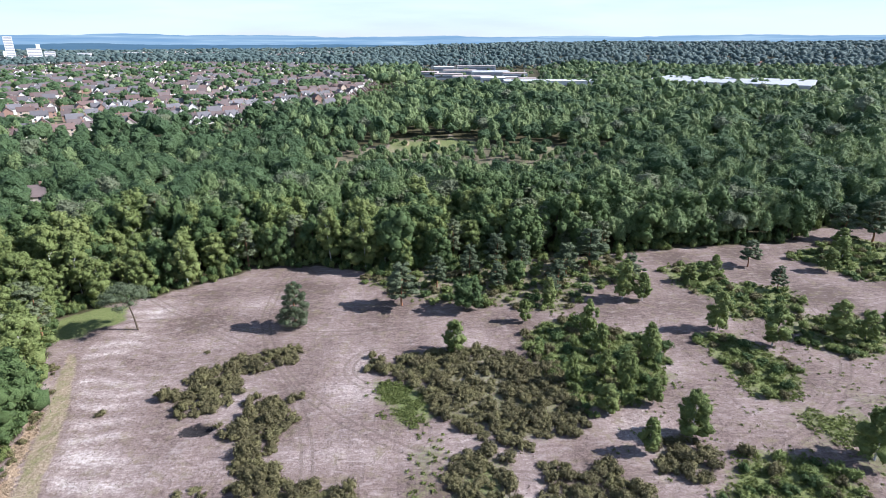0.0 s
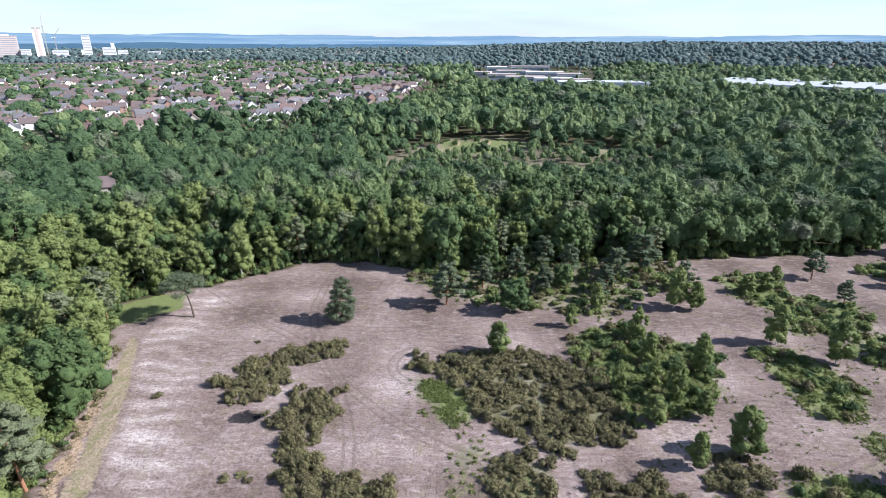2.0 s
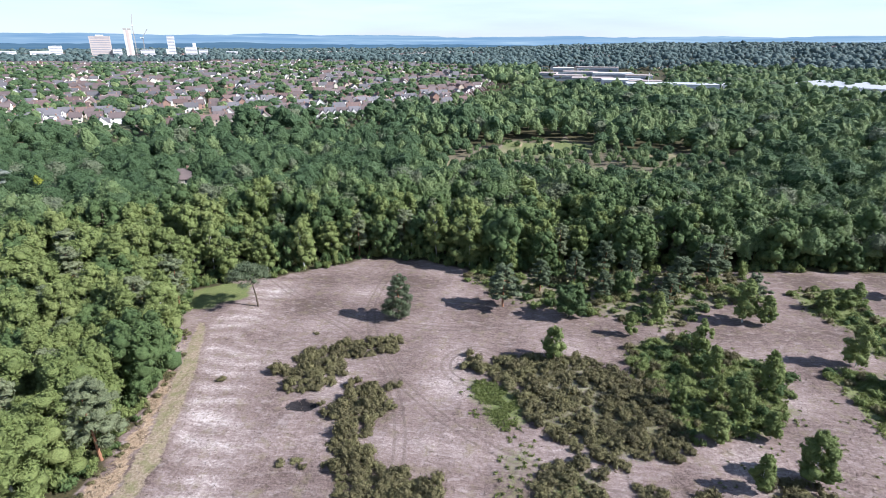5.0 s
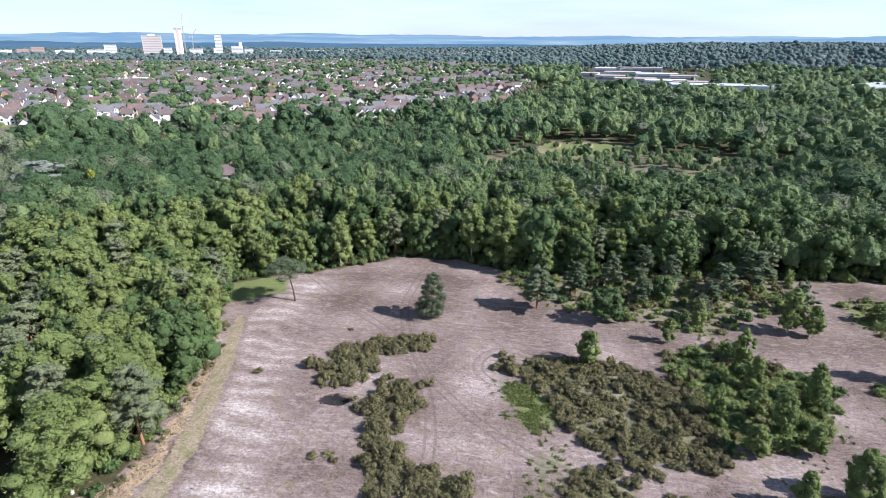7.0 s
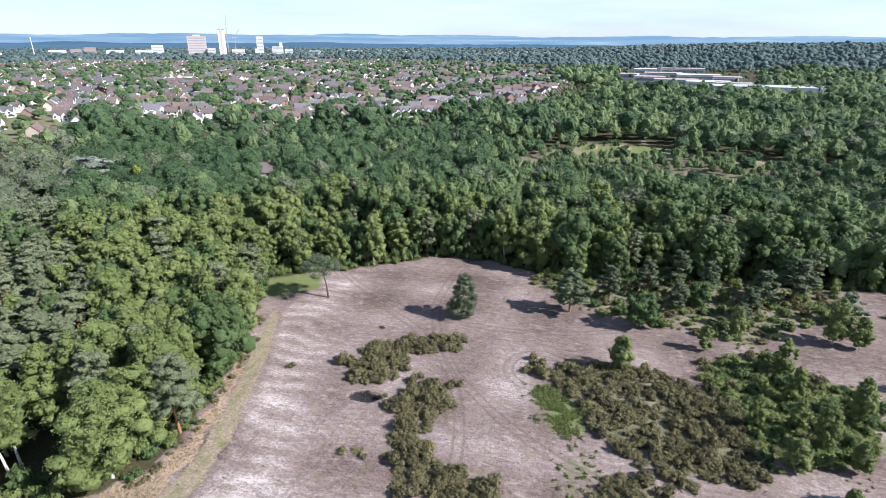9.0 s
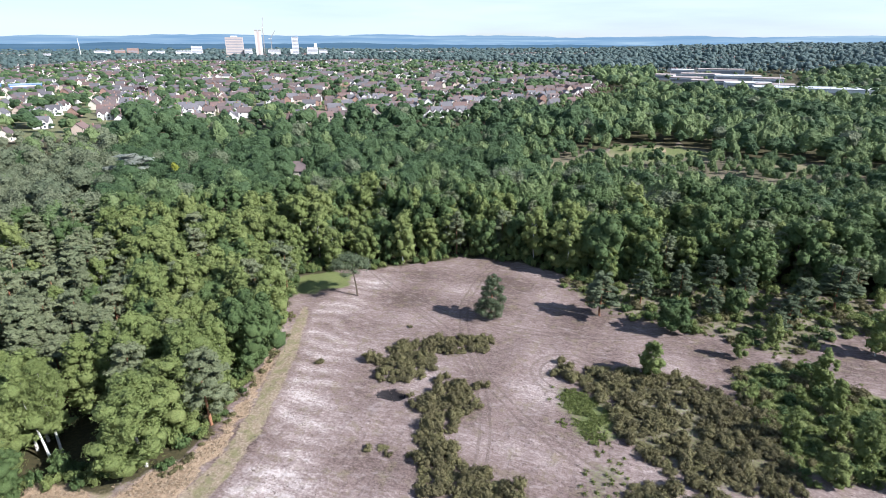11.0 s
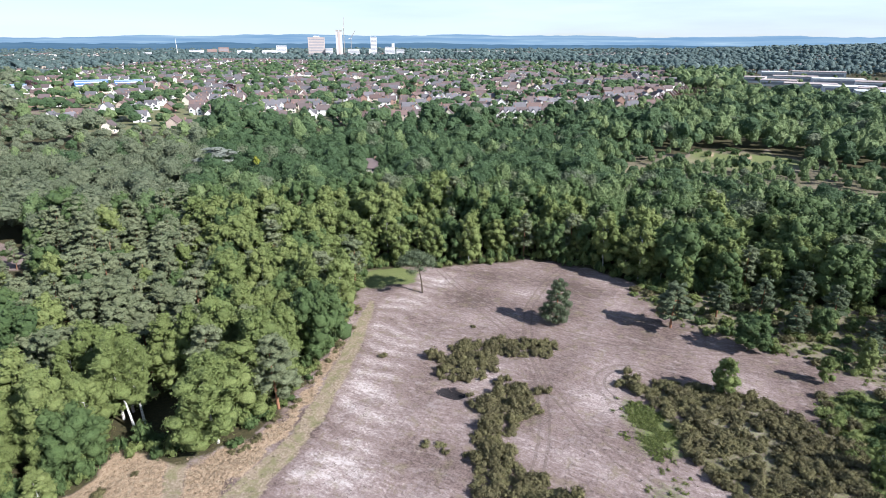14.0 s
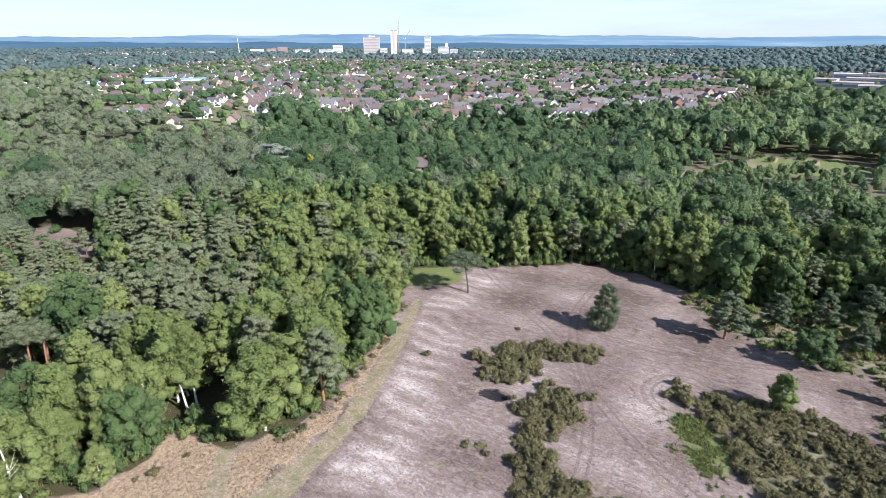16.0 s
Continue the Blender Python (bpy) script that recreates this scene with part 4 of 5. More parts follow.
def shaped_tree(name, x, y, h, path, clumps, radius, material, bark, thick, label, seed, flat=0.6, per=260, leaf=0.15):
    """A tree with a trunk along a given way and clumps set out one by one by a rule."""
    rng = np.random.default_rng(seed)
    root = new(name)
    root.matrix_basis = pose(x, y, float(land(x, y)))
    c, r = np.array(clumps), np.array(radius)
    idx = np.repeat(np.arange(len(c)), per)
    d = ball_points(rng, len(idx), 0.3)
    p = c[idx] + d * r[idx, None] * rng.uniform(0.75, 1.15, (len(idx), 1)) * np.array([1, 1, flat])
    pieces = [tube(path, [thick * (1 - 0.75 * i / (len(path) - 1)) for i in range(len(path))], 8)]
    for q in c[::2]:
        k = min(range(len(path)), key=lambda i: abs(path[i][2] - q[2] * 0.85))
        s = np.array(path[k], float)
        pieces.append(tube([s, (s + q) / 2 + np.array((0, 0, 0.15)), q], [thick * 0.4, thick * 0.28, thick * 0.1], 5))
    for n, a, m in (("trunk", joined(pieces), bark), ("crown", joined([lumps(rng, c, r * 0.55, 0.3, flat), sprays(rng, p, d, leaf)]), material)):
        ob = new(n, mesh_of(n, *a, m, smooth_faces=True))
        ob.parent = root
    return tagged(root, label, "tree")


srng = np.random.default_rng(3)
cl, cr = [], []
for i in range(46):                 # bushy pine, clothed to the ground
    f = i / 45
    w = (3.3 - 2.3 * f ** 1.7) * srng.uniform(0.35, 1.1)
    cl.append((w * math.cos(i * 2.4), w * math.sin(i * 2.4), 1.0 + 9.4 * f))
    cr.append(srng.uniform(0.9, 1.25) * (1.1 - 0.45 * f))
shaped_tree("pine_tree", -27.4, 111.2, 11, [(0, 0, -0.3), (0.1, 0, 3), (0, 0.1, 7), (0, 0, 10.6)], cl, cr, M_DARKPINE, M_PINEBARK, 0.28, "lone bushy Scots pine on the cut heath", 4)
cl, cr = [], []
for i in range(26):                 # umbrella pine on a bare leaning trunk
    w = math.sqrt((i + 0.5) / 26) * 4.5
    cl.append((-1.6 + w * math.cos(i * 2.4), w * math.sin(i * 2.4), 7.2 + 3.0 * (1 - (w / 4.9) ** 2) + srng.uniform(-0.9, 0.5)))
    cr.append(srng.uniform(1.1, 1.6))
shaped_tree("pine_tree", -62.2, 112, 11.8, [(0, 0, -0.3), (-0.3, 0, 3), (-1.0, 0, 6.5), (-1.6, 0.1, 10)], cl, cr, M_DARKPINE, M_BARK, 0.26, "leaning flat-topped pine with a bare trunk by the lawn", 6, 0.72)
for x, y, lx, ly, hh in ((-78.0, 43.6, -3.2, 0.8, 15.5), (-78.6, 45.6, -1.0, 0.4, 16)):   # birches with bare white stems
    cl, cr = [], []
    for i in range(34):
        f = i / 33
        w = 2.4 * math.sin(math.pi * (0.2 + 0.75 * f)) * srng.uniform(0.5, 1.0)
        cl.append((lx + w * math.cos(i * 2.4), ly + w * math.sin(i * 2.4), hh * (0.46 + 0.5 * f)))
        cr.append(srng.uniform(0.8, 1.2))
    shaped_tree("birch_tree", x, y, hh, [(0, 0, -0.3), (lx * 0.3, ly * 0.3, hh * 0.15), (lx * 0.75, ly * 0.75, hh * 0.36), (lx, ly, hh * 0.9)], cl, cr, M_BIRCH, M_BIRCHBARK, 0.26,
                "birch with a bare white stem at the track", int(hh * 2), 0.85)
for x, y in ((-110.5, 34.2), (-109, 36.2), (-111.5, 37.5)):
    cl = [(2.6 * math.sqrt(i / 18) * math.cos(i * 2.4), 2.6 * math.sqrt(i / 18) * math.sin(i * 2.4), 11.8 - 2.5 * i / 18) for i in range(18)]
    shaped_tree("pine_tree", x, y, 12.5, [(0, 0, -0.3), (0.3, 0, 4), (0.5, 0.2, 8), (0.3, 0.1, 11.5)], cl, [1.1] * 18, M_PINE, M_PINEBARK, 0.3, "tall pine with a bare orange trunk in the wood", int(-x), 0.5)

odd_tree("golden_tree", "oak", 14, 560, 15, 0.75, M_YELLOW, "bright yellow-leaved tree among dark oaks")
odd_tree("silver_conifer", "pine", -191, 167, 19, 2.3, M_SILVER, "pale silvery conifer above the wood")
odd_tree("golden_conifer", "birch", -174, 171, 15, 0.7, M_YELLOW, "narrow yellow-green conifer in the wood")
odd_tree("copper_beech", "oak", -795, 415, 14, 1.3, M_PURPLE, "dark purple copper beech among houses")
odd_tree("copper_beech", "oak", -560, 520, 11, 1.3, M_PURPLE, "dark purple copper beech among houses")

# ---- houses ----
WALLS = [plain("white_render", (0.74, 0.72, 0.69), 0.8, 0.7, 0.12), plain("cream_render", (0.68, 0.62, 0.52), 0.8, 0.7, 0.15), plain("red_brick", (0.30, 0.19, 0.15), 0.9, 1.5, 0.3),
         plain("buff_brick", (0.46, 0.375, 0.31), 0.9, 1.5, 0.3), plain("grey_render", (0.62, 0.60, 0.57), 0.85, 0.7, 0.15)]
ROOFS = [plain("brown_tiles", (0.128, 0.100, 0.097), 0.85, 1.2, 0.35, object_vary=0.5), plain("red_tiles", (0.145, 0.100, 0.091), 0.85, 1.2, 0.35, object_vary=0.5),
         plain("grey_slates", (0.128, 0.122, 0.130), 0.7, 1.2, 0.3, object_vary=0.5)]
M_BRICK = WALLS[2]
M_PANE = plain("dark_window", (0.05, 0.06, 0.075), 0.15, 0.5, 0.1)
M_TRIM = plain("white_trim", (0.78, 0.78, 0.76), 0.6, 1.0, 0.08)
M_DOOR = plain("painted_door", (0.12, 0.10, 0.11), 0.5, 1.0, 0.1, object_vary=0.6)


def prism(w, d, z0, z1, over=0.0):
    """A gabled solid: ridge along x."""
    bm = bmesh.new()
    x, y = w / 2 + over, d / 2 + over
    v = [bm.verts.new(p) for p in ((-x, -y, z0), (x, -y, z0), (x, y, z0), (-x, y, z0), (-x, 0, z1), (x, 0, z1))]
    for f in ((3, 2, 1, 0), (0, 1, 5, 4), (2, 3, 4, 5), (1, 2, 5), (3, 0, 4)):
        bm.faces.new([v[i] for i in f])
    return bm


def roof_slabs(w, d, z0, z1, over=0.4, thick=0.22):
    bm = bmesh.new()
    x = w / 2 + over
    drop = (z1 - z0) * over / (d / 2)
    for s in (-1, 1):
        y = s * (d / 2 + over)
        v = [bm.verts.new(p) for p in ((-x, 0, z1), (x, 0, z1), (x, y, z0 - drop), (-x, y, z0 - drop),
                                       (-x, 0, z1 + thick), (x, 0, z1 + thick), (x, y, z0 - drop + thick), (-x, y, z0 - drop + thick))]
        for f in ((0, 1, 2, 3), (7, 6, 5, 4), (0, 4, 5, 1), (1, 5, 6, 2), (2, 6, 7, 3), (3, 7, 4, 0)):
            bm.faces.new([v[i] for i in f])
    bmesh.ops.recalc_face_normals(bm, faces=bm.faces)
    return bm


def house(w, d, eaves, ridge, wall, roof, gable_front, x, y, turn, label):
    root = new("house")
    root.matrix_basis = pose(x, y, float(land(x, y)), 0, 0, turn)
    bm = box(-w / 2, -d / 2, -0.3, w / 2, d / 2, eaves)
    g = prism(w, d, eaves, ridge)
    me = bpy.data.meshes.new("tmp")
    g.to_mesh(me)
    g.free()
    bm.from_mesh(me)
    bpy.data.meshes.remove(me)
    part("wall", bm, wall, root)
    cover = part("roof", roof_slabs(w, d, eaves, ridge), roof, root, "tiled pitched roof")
    part("chimney", box(w * 0.28, -0.45, ridge - 1.0, w * 0.28 + 0.9, 0.45, ridge + 1.3), M_BRICK, cover, "brick chimney stack")
    if gable_front:
        for s in (-1, 1):
            gw = w * 0.36
            b = prism(gw, gw, eaves - 0.2, eaves + gw * 0.55)
            body = box(-gw / 2, -gw / 2, 0, gw / 2, gw / 2, eaves - 0.2, b)
            bmesh.ops.rotate(body, verts=body.verts, cent=(0, 0, 0), matrix=Matrix.Rotation(radians(90), 3, "Z"))
            bmesh.ops.translate(body, verts=body.verts, vec=(s * w * 0.26, -d / 2 + gw / 2 - 1.3, 0))
            part("gable_bay", body, WALLS[0], root, "white gabled bay")
            rb = roof_slabs(gw, gw, eaves - 0.2, eaves + gw * 0.55, 0.25, 0.15)
            bmesh.ops.rotate(rb, verts=rb.verts, cent=(0, 0, 0), matrix=Matrix.Rotation(radians(90), 3, "Z"))
            bmesh.ops.translate(rb, verts=rb.verts, vec=(s * w * 0.26, -d / 2 + gw / 2 - 1.3, 0))
            part("bay_roof", rb, roof, root)
    front = -d / 2 - (1.35 if gable_front else 0.04)
    for fx in (-0.3, 0.3):
        for z in (1.0, eaves - 1.7):
            part("window", box(fx * w - 0.75, front - 0.03, z, fx * w + 0.75, front + 0.06, z + 1.25), M_PANE, root)
            part("window", box(fx * w - 0.65, d / 2 - 0.05, z, fx * w + 0.65, d / 2 + 0.05, z + 1.2), M_PANE, root)
    part("door", box(-0.5, -d / 2 - 0.08, 0, 0.5, -d / 2 + 0.02, 2.05), M_DOOR, root)
    return tagged(root, label, "house", "houses of the town")


HOUSE_KINDS = [
    (11.0, 7.6, 5.0, 8.6, 0, 0, True, "white-rendered semi-detached house with brown tiled roof"), (10.6, 7.4, 5.0, 8.4, 2, 0, False, "red brick house with brown tiled roof"),
    (8.4, 7.6, 4.9, 8.4, 1, 0, False, "cream house with brown tiled roof"), (11.6, 7.4, 5.0, 8.3, 4, 2, False, "grey-rendered house with slate roof"),
    (10.8, 7.6, 5.0, 8.8, 0, 2, True, "white house with twin gables and slate roof"), (12.6, 7.4, 5.0, 8.2, 3, 1, False, "buff brick house pair with red roof"),
]
HOUSE_TEMPLATES = {}


def place_house(k, x, y, turn):
    if k not in HOUSE_TEMPLATES:
        w, d, e, r, wall, roof, bay, label = HOUSE_KINDS[k]
        root = house(w, d, e, r, WALLS[wall], ROOFS[roof], bay, x, y, turn, label)
        HOUSE_TEMPLATES[k] = (label, [(o.name.split(".")[0], o.data, str(o.get("label", "")), o.parent is not root) for o in sorted(root.children_recursive, key=lambda o: o.parent is not root)])
        return
    label, pieces = HOUSE_TEMPLATES[k]
    root = new("house")
    root.matrix_basis = pose(x, y, float(land(x, y)), 0, 0, turn)
    cover = None
    for name, me, tag, deep in pieces:
        ob = new(name, me)
        ob.parent = cover if deep else root
        cover = ob if name == "roof" else cover
        tagged(ob, tag)
    tagged(root, label, "house", "houses of the town")


hr = np.random.default_rng(23)
ROAD_A, ROAD_B = np.array((-300.0, 396.0)), np.array((-490.0, 645.0))
taken = []


def put_house(k, x, y, turn):
    taken.append((x, y))
    place_house(k, x, y, turn)


put_house(2, -147, 215, 20)
yh = house(9.0, 8.0, 5.6, 9.4, WALLS[1], ROOFS[0], False, -243, 361, 60, "tall cream end house with blank gable wall")
taken.append((-243, 361))
for i in range(4):
    put_house(5, -251 - 8.8 * i, 368 + 2 * i, 12)
for i in range(8):
    put_house((0, 4)[i % 2], -190 + 8.6 * i * 1.05, 433 + 5.3 * i, 33)
for i in range(17):
    put_house((1, 5, 1)[i % 3], -68 + 1.3 * i, 596 + 13.6 * i, 94)
for i in range(6):
    put_house((0, 1, 4)[i % 3], -300 - 10 * i, 255 + 15 * i, 40 + 10 * i)
for i in range(4):
    put_house(0, -322 - 11 * i, 322 - 1 * i, 3)

rest = []
U, W = np.array((0.83, 0.55)), np.array((-0.55, 0.83))
cand = []
for i in range(-60, 140):
    for j in range(-20, 90):
        row = j * 21.0 + (5 if j % 2 else 0)
        q = np.array((-240.0, 360.0)) + U * (i * 13.4 + (j * 7) % 11) + W * row + hr.normal(0, 0.9, 2)
        cand.append((q[0], q[1], j))
keep = inside(TOWN, [c[0] for c in cand], [c[1] for c in cand])
cand = [c for c, k in zip(cand, keep) if k]
cand.sort(key=lambda c: math.hypot(c[0], c[1]))
M_ROAD = plain("asphalt", (0.16, 0.155, 0.15), 0.9, 0.8, 0.25)
turn_u = math.degrees(math.atan2(U[1], U[0]))
for x, y, j in cand:
    r, az = math.hypot(x, y), math.degrees(math.atan2(-x, y))
    fill = 0.8 if r < 800 else 0.55 if r < 1050 else 0.35
    if az > 50:
        fill = 0.22 if r < 800 else 0.4
    fill *= 0.55 + 0.45 * (waves(x, y, 140, 55) > -0.5)
    if hr.random() > fill:
        continue
    p = np.array((x, y))
    along = np.clip(np.dot(p - ROAD_A, ROAD_B - ROAD_A) / np.dot(ROAD_B - ROAD_A, ROAD_B - ROAD_A), 0, 1)
    if np.linalg.norm(p - ROAD_A - along * (ROAD_B - ROAD_A)) < 11 or any((x - a) ** 2 + (y - b) ** 2 < 150 for a, b in taken[-400:]):
        continue
    turn = turn_u + (180 if j % 2 else 0) + hr.choice([0, 0, 90]) + hr.normal(0, 5)
    if len(taken) < 285:
        put_house(int(hr.integers(0, 6)), x, y, turn)
    else:
        rest.append((x, y, turn))


for x, y in scatter(hr, 1250, 3400, -38, 74, 24):
    if not inside(TOWN, x, y) and hr.random() < (0.55 if hamlet(x, y) else 0.02):
        rest.append((x, y, hr.uniform(0, 180)))


def far_houses():
    """Houses past the near ones, walls and roofs in a few meshes."""
    groups = {}
    for i, (x, y, turn) in enumerate(rest):
        w, d, e, r = HOUSE_KINDS[i % 6][:4]
        c, s = math.cos(radians(turn)), math.sin(radians(turn))
        z = float(land(x, y))

        def at(px, py, pz):
            return (x + px * c - py * s, y + px * s + py * c, z + pz)
        X, Y = w / 2, d / 2
        wall = [at(*p) for p in ((-X, -Y, 0), (X, -Y, 0), (X, Y, 0), (-X, Y, 0), (-X, -Y, e), (X, -Y, e), (X, Y, e), (-X, Y, e), (-X, 0, r), (X, 0, r))]
        wt = [(0, 1, 5), (0, 5, 4), (2, 3, 7), (2, 7, 6), (1, 2, 6), (1, 6, 5), (3, 0, 4), (3, 4, 7), (5, 6, 9), (7, 4, 8)]
        o = 0.4
        roof = [at(*p) for p in ((-X - o, -Y - o, e - 0.2), (X + o, -Y - o, e - 0.2), (X + o, 0, r + 0.2), (-X - o, 0, r + 0.2), (X + o, Y + o, e - 0.2), (-X - o, Y + o, e - 0.2),
                                 (-X - o, -Y - o, e - 0.4), (X + o, -Y - o, e - 0.4), (X + o, Y + o, e - 0.4), (-X - o, Y + o, e - 0.4))]
        rt = [(0, 1, 2), (0, 2, 3), (2, 4, 5), (2, 5, 3), (6, 1, 0), (6, 7, 1), (8, 9, 5), (8, 5, 4)]
        for key, v, t in ((("wall", HOUSE_KINDS[i % 6][4]), wall, wt), (("roof", HOUSE_KINDS[i % 6][5]), roof, rt)):
            g = groups.setdefault(key, ([], []))
            n = len(g[0])
            g[0].extend(v)
            g[1].extend([(a + n, b + n, q + n) for a, b, q in t])
    for (what, k), (v, t) in groups.items():
        name = "far_house_" + ("walls" if what == "wall" else "roofs")
        tagged(new(name, mesh_of(name, v, t, WALLS[k] if what == "wall" else ROOFS[k])),
               "walls of distant closely built houses" if what == "wall" else "tiled roofs of distant closely built houses", "houses", kind="stuff")


far_houses()

# the straight street
side = np.array((ROAD_B - ROAD_A)[::-1]) * np.array((1, -1))
side = side / np.linalg.norm(side)
bm = bmesh.new()
cs = [(*(ROAD_A + side * 4), 0.25), (*(ROAD_B + side * 4), 0.25), (*(ROAD_B - side * 4), 0.25), (*(ROAD_A - side * 4), 0.25)]
top = [bm.verts.new(c) for c in cs]
low = [bm.verts.new((c[0], c[1], -0.5)) for c in cs]
bm.faces.new(top)
for i in range(4):
    bm.faces.new((top[i], low[i], low[(i + 1) % 4], top[(i + 1) % 4]))
bmesh.ops.recalc_face_normals(bm, faces=bm.faces)
tagged(part("road", bm, M_ROAD, None), "straight grey asphalt street between houses", "road", kind="structure")

# garden trees between the houses
spots = scatter(hr, 400, 1750, -3, 76, 11.5)
spots = spots[inside(TOWN, spots[:, 0], spots[:, 1])]
hx = np.array(taken + [(a, b) for a, b, c in rest])
garden = {"oak": [], "birch": []}
for x, y in spots:
    if np.min((hx[:, 0] - x) ** 2 + (hx[:, 1] - y) ** 2) < 36:
        continue
    grove = waves(x, y, 110, 81) > 0.28
    if hr.random() < (0.95 if grove else 0.55):
        h = hr.uniform(9, 15) if (grove and hr.random() < 0.6) or hr.random() < 0.10 else hr.uniform(3.2, 7)
        garden["oak" if hr.random() < 0.8 else "birch"].append((x, y, h))
for kind, word in (("oak", "dark"), ("birch", "light")):
    for tag, lo, hi, fineness, per, leaf in (("garden_trees", 0, 800, 2, 40, 0.04), ("far_garden_trees", 800, 9999, 1, 6, 0.07)):
        wood_stuff(tag, kind, [g for g in garden[kind] if lo <= math.hypot(g[0], g[1]) < hi], fineness, per, leaf, word + " green garden trees between houses", 1.3)

# ---- larger buildings ----
M_CONC = plain("pale_concrete", (0.60, 0.60, 0.60), 0.8, 0.1, 0.12)
M_PINKISH = plain("weathered_concrete", (0.50, 0.42, 0.38), 0.85, 0.1, 0.15)
M_WHITE = plain("white_cladding", (0.66, 0.66, 0.66), 0.5, 0.1, 0.06)
M_SHEET = plain("white_roof_sheet", (0.46, 0.47, 0.48), 0.5, 0.05, 0.08)
M_BROWNROOF = plain("brown_flat_roof", (0.34, 0.285, 0.265), 0.9, 0.05, 0.25)
M_BLUE = plain("blue_glass", (0.10, 0.20, 0.38), 0.2, 0.1, 0.15)
M_BLUEROOF = plain("blue_roof", (0.27, 0.36, 0.50), 0.5, 0.05, 0.15)
M_FARPANE = plain("pale_window", (0.26, 0.27, 0.30), 0.3, 0.2, 0.1)
M_STEEL = plain("crane_steel", (0.35, 0.33, 0.30), 0.6, 0.5, 0.1)


def building(name, x, y, w, d, h, turn, wall, label, floors=0, pane=M_FARPANE, roof=None, category="building"):
    root = new(name)
    root.matrix_basis = pose(x, y, float(land(x, y)), 0, 0, turn)
    part("wall", box(-w / 2, -d / 2, -1, w / 2, d / 2, h), wall, root)
    part("roof", box(-w / 2 - 0.3, -d / 2 - 0.3, h, w / 2 + 0.3, d / 2 + 0.3, h + 0.8), roof or wall, root, "flat roof")
    for i in range(floors):
        z = h * (i + 0.35) / floors
        for s in (-1, 1):
            part("window_band", box(-w * 0.46, s * d / 2 - 0.15, z, w * 0.46, s * d / 2 + 0.15, z + h / floors * 0.42), pane, root)
    return tagged(root, label, category)


def at_az(az, r):
    return -math.sin(radians(az)) * r, math.cos(radians(az)) * r


R_C = 2600
b = building("office_block", *at_az(38.85, R_C), 70, 25, 75, 37, M_PINKISH, "broad pinkish concrete office block", 12)
part("plant_room", box(-12, -6, 75.8, 14, 6, 81), M_CONC, b)
b = building("tower_block", *at_az(36.72, R_C), 27, 27, 102, 37, M_CONC, "tall pale tower under construction", 0)
for s in (-1, 1):
    part("formwork", box(s * 7.5 - 6, -14, 99, s * 7.5 + 6, 14, 105), M_STEEL, b, "dark climbing formwork")
part("lift_shaft", box(-5, -14.2, 0, 5, -13.4, 98), M_PINKISH, b)
b = building("tower_block", *at_az(33.45, R_C), 27, 24, 77, 34, M_WHITE, "white slab tower block", 14)
part("annex", box(-22, -13, 0, -13.4, 13, 28), M_WHITE, b)
b = building("apartment_building", *at_az(31.9, R_C - 30), 44, 25, 36, 32, M_WHITE, "stepped white apartment building", 7)
part("stair_tower", box(8, -8, 36, 20, 8, 52), M_WHITE, b)
building("apartment_building", *at_az(30.9, R_C), 34, 20, 24, 32, M_CONC, "pale low apartment building", 4)
building("apartment_building", *at_az(35.4, R_C), 50, 20, 26, 37, M_CONC, "pale low apartment building", 5)
building("apartment_building", *at_az(37.7, R_C - 20), 30, 20, 30, 37, M_CONC, "pale low apartment building", 5)
building("apartment_building", *at_az(42.1, R_C), 42, 20, 40, 42, M_WHITE, "white apartment building over trees", 7)
building("apartment_building", *at_az(43.2, R_C), 60, 20, 22, 42, M_WHITE, "pale low apartment building", 4)
building("apartment_building", *at_az(45.4, R_C), 60, 22, 22, 45, M_WHITE, "pale low apartment building", 4)
building("apartment_building", *at_az(47.2, R_C), 40, 22, 34, 45, M_BRICK, "red brick apartment building", 7)
building("apartment_building", *at_az(48.2, R_C), 36, 22, 28, 48, M_BRICK, "red brick apartment building", 6)
building("apartment_building", *at_az(49.5, R_C), 55, 22, 26, 48, M_WHITE, "white apartment building over trees", 5)
building("apartment_building", *at_az(53.5, R_C), 30, 20, 20, 52, M_WHITE, "pale low apartment building", 4)
building("apartment_building", *at_az(28.5, R_C), 46, 20, 18, 30, M_WHITE, "pale low apartment building", 3)
building("apartment_building", *at_az(25.0, R_C + 200), 50, 20, 16, 30, M_CONC, "pale low apartment building", 3)
building("apartment_building", *at_az(20.5, R_C), 70, 20, 15, 30, M_WHITE, "pale low apartment building", 3)


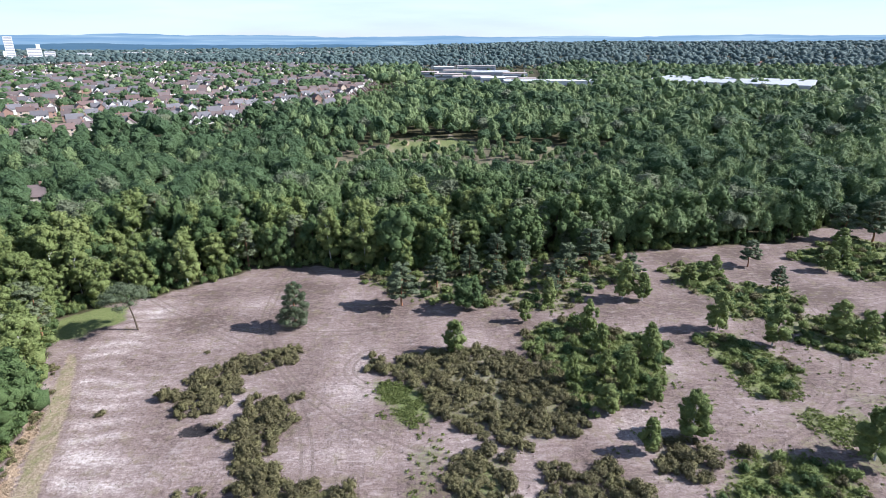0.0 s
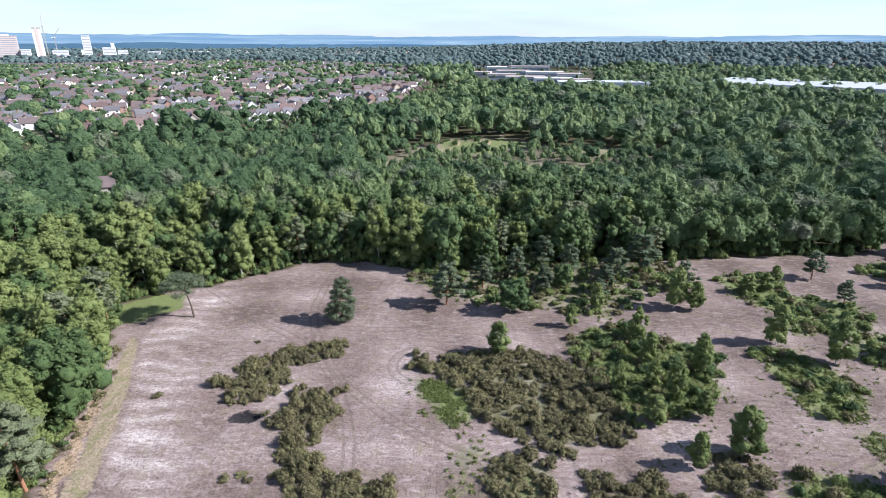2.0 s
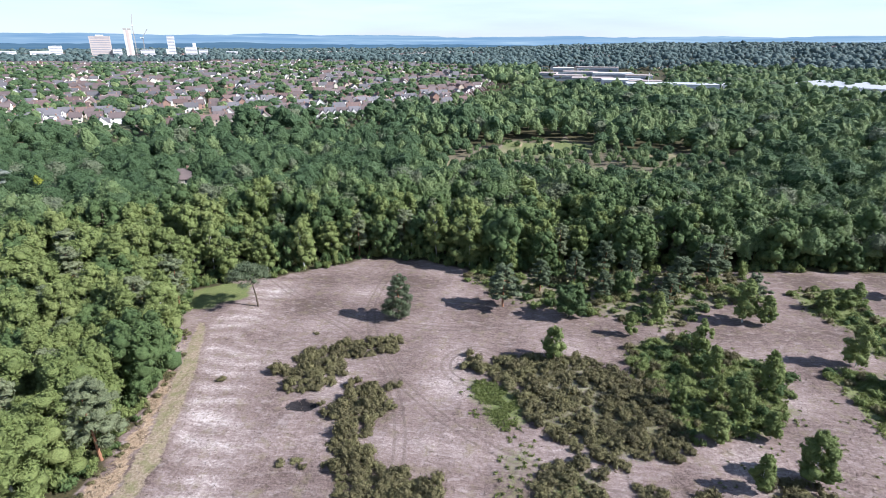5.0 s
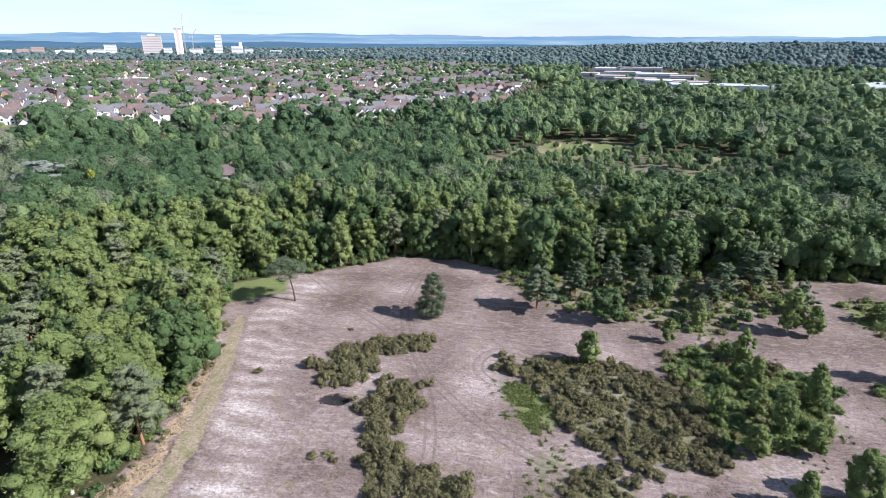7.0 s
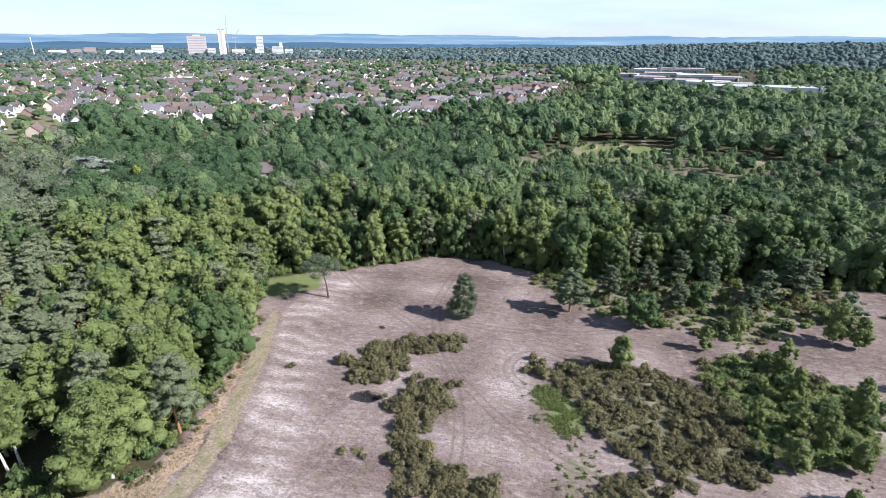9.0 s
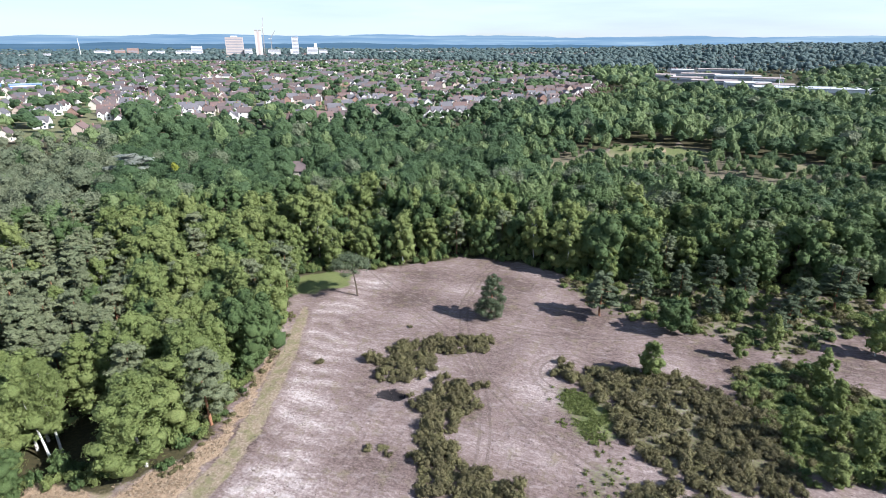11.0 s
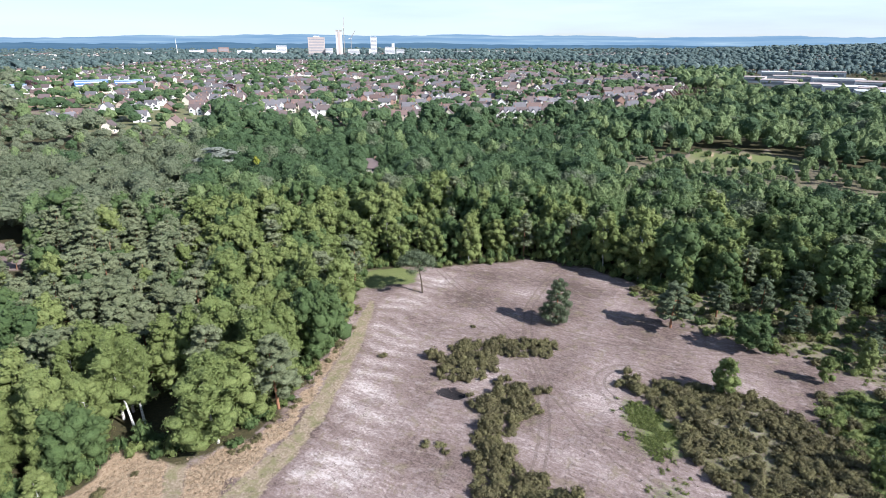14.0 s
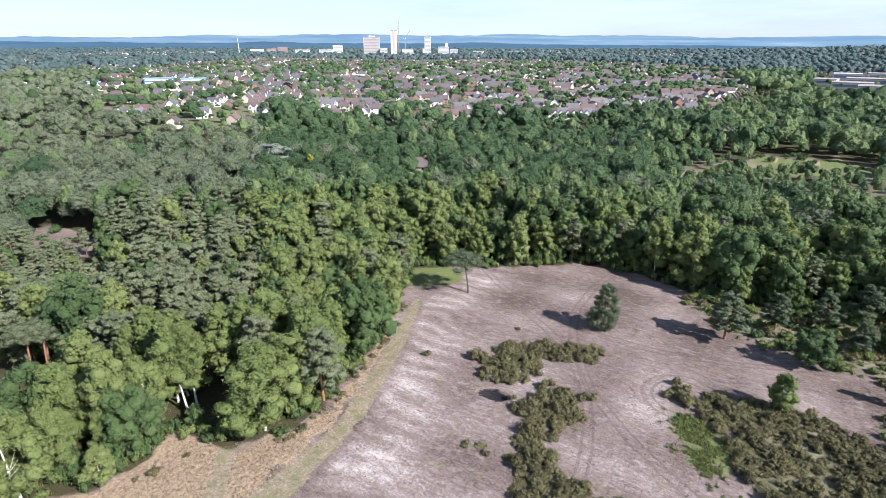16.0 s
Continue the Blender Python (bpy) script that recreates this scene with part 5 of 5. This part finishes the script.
def crane(x, y, h, reach, turn, tilt):
    root = new("tower_crane")
    root.matrix_basis = pose(x, y, 0, 0, 0, turn)
    bm = bmesh.new()
    for sx in (-1, 1):
        for sy in (-1, 1):
            box(sx - 0.3, sy - 0.3, -1, sx + 0.3, sy + 0.3, h, bm)
    for i in range(int(h / 4)):
        box(-1.2, -1.2, i * 4, 1.2, 1.2, i * 4 + 0.4, bm)
    part("mast", bm, M_STEEL, root)
    jib = box(-8, -0.9, -0.9, reach, 0.9, 0.9)
    bmesh.ops.rotate(jib, verts=jib.verts, cent=(0, 0, 0), matrix=Matrix.Rotation(radians(-tilt), 3, "Y"))
    bmesh.ops.translate(jib, verts=jib.verts, vec=(0, 0, h))
    part("jib", jib, M_STEEL, root)
    part("cab", box(-2, -2, h - 4, 2, 2, h - 1), M_WHITE, root)
    part("counterweight", box(-10, -1.6, h - 5, -6, 1.6, h), M_CONC, root)
    tagged(root, "thin luffing tower crane beside the new tower", "crane")


crane(*at_az(36.25, R_C + 10), 118, 42, 110, 68)
crane(*at_az(35.6, R_C + 10), 74, 36, 20, 55)
root = new("chimney")
root.matrix_basis = pose(*at_az(51.1, R_C), 0)
v, t = tube([(0, 0, 0), (0, 0, 40), (-2, 0, 71)], [1.6, 1.4, 1.0], 10)
stack = new("shaft", mesh_of("shaft", v, t, M_WHITE))
stack.parent = root
part("cap", box(-3.3, -1.3, 69.5, -0.7, 1.3, 71.5), M_CONC, root)
tagged(root, "slim white leaning mast over far trees", "mast")

# blue-roofed school, grey sheds
b = building("school_building", -762, 474, 38, 18, 11, 53, M_BLUE, "blue glazed school building with pale roof", 3, M_WHITE, M_BLUEROOF)
b = building("school_building", -733, 507, 34, 18, 10, 53, M_BLUE, "blue glazed school building with pale roof", 3, M_WHITE, M_BLUEROOF)
building("shed", -800, 395, 34, 24, 9, 55, M_CONC, "low grey flat-roofed shed", 1, M_PANE, M_BLUEROOF)
building("shed", -860, 345, 40, 24, 8, 58, M_WHITE, "low white flat-roofed shed", 1)

# the great white warehouse
root = new("warehouse")
root.matrix_basis = pose(396, 700, 0, 0, 0, -39)
W2, D2 = 88, 44
part("wall", box(-W2, -D2, -1, W2, D2, 12.5), M_SHEET, root)
for i in range(4):
    bm = prism(2 * W2, 2 * D2 / 4, 12.5, 14.7)
    bmesh.ops.translate(bm, verts=bm.verts, vec=(0, -D2 + (i + 0.5) * D2 / 2, 0.02))
    part("roof_bay", bm, M_SHEET, root)
part("canopy", box(-W2 * 0.98, -D2 - 6, 9, W2 * 0.2, -D2 - 0.1, 10), M_WHITE, root)
for i in range(10):
    part("loading_door", box(-W2 + 8 + i * 15, -D2 - 0.25, 0, -W2 + 14 + i * 15, -D2 + 0.1, 5), M_STEEL, root)
tagged(root, "huge low white warehouse with ribbed roof behind trees", "warehouse")
b = building("long_shed", 160, 700, 98, 36, 13.5, -4, M_WHITE, "long low white shed behind trees", 1, M_STEEL, M_SHEET)
b = building("long_shed", 250, 712, 60, 30, 12, -8, M_CONC, "long grey shed behind trees", 1, M_STEEL, M_CONC)
for k, (az, r, w, d, h) in enumerate([(-3.5, 960, 46, 22, 8), (-5.8, 900, 60, 24, 8), (-8.5, 870, 56, 20, 8), (-10.6, 850, 44, 20, 8), (-4.6, 1060, 60, 24, 9), (-7.6, 1020, 64, 22, 9), (-10.0, 970, 40, 22, 9),
                                      (-6.2, 1220, 80, 22, 10), (-3.0, 1180, 40, 20, 10), (-1.6, 1030, 30, 22, 8)]):
    building("factory_unit", *at_az(az, r), w, d + 14, h, -8 + (k % 3) * 3, (M_WHITE, M_CONC, M_WHITE)[k % 3], "flat brown-roofed factory unit with pale front", 1, M_FARPANE, (M_BROWNROOF, M_BROWNROOF, M_CONC)[k % 3])
root = new("lamp_mast")
root.matrix_basis = pose(*at_az(-10.9, 700), 0)
v, t = tube([(0, 0, -0.5), (0, 0, 12), (0, 0, 27)], [0.5, 0.4, 0.3], 8)
ob = new("pole", mesh_of("pole", v, t, M_WHITE))
ob.parent = root
part("head_frame", box(-1.5, -0.3, 26.4, 1.5, 0.3, 27.4), M_STEEL, root)
tagged(root, "slim white floodlight mast by the long shed", "mast")
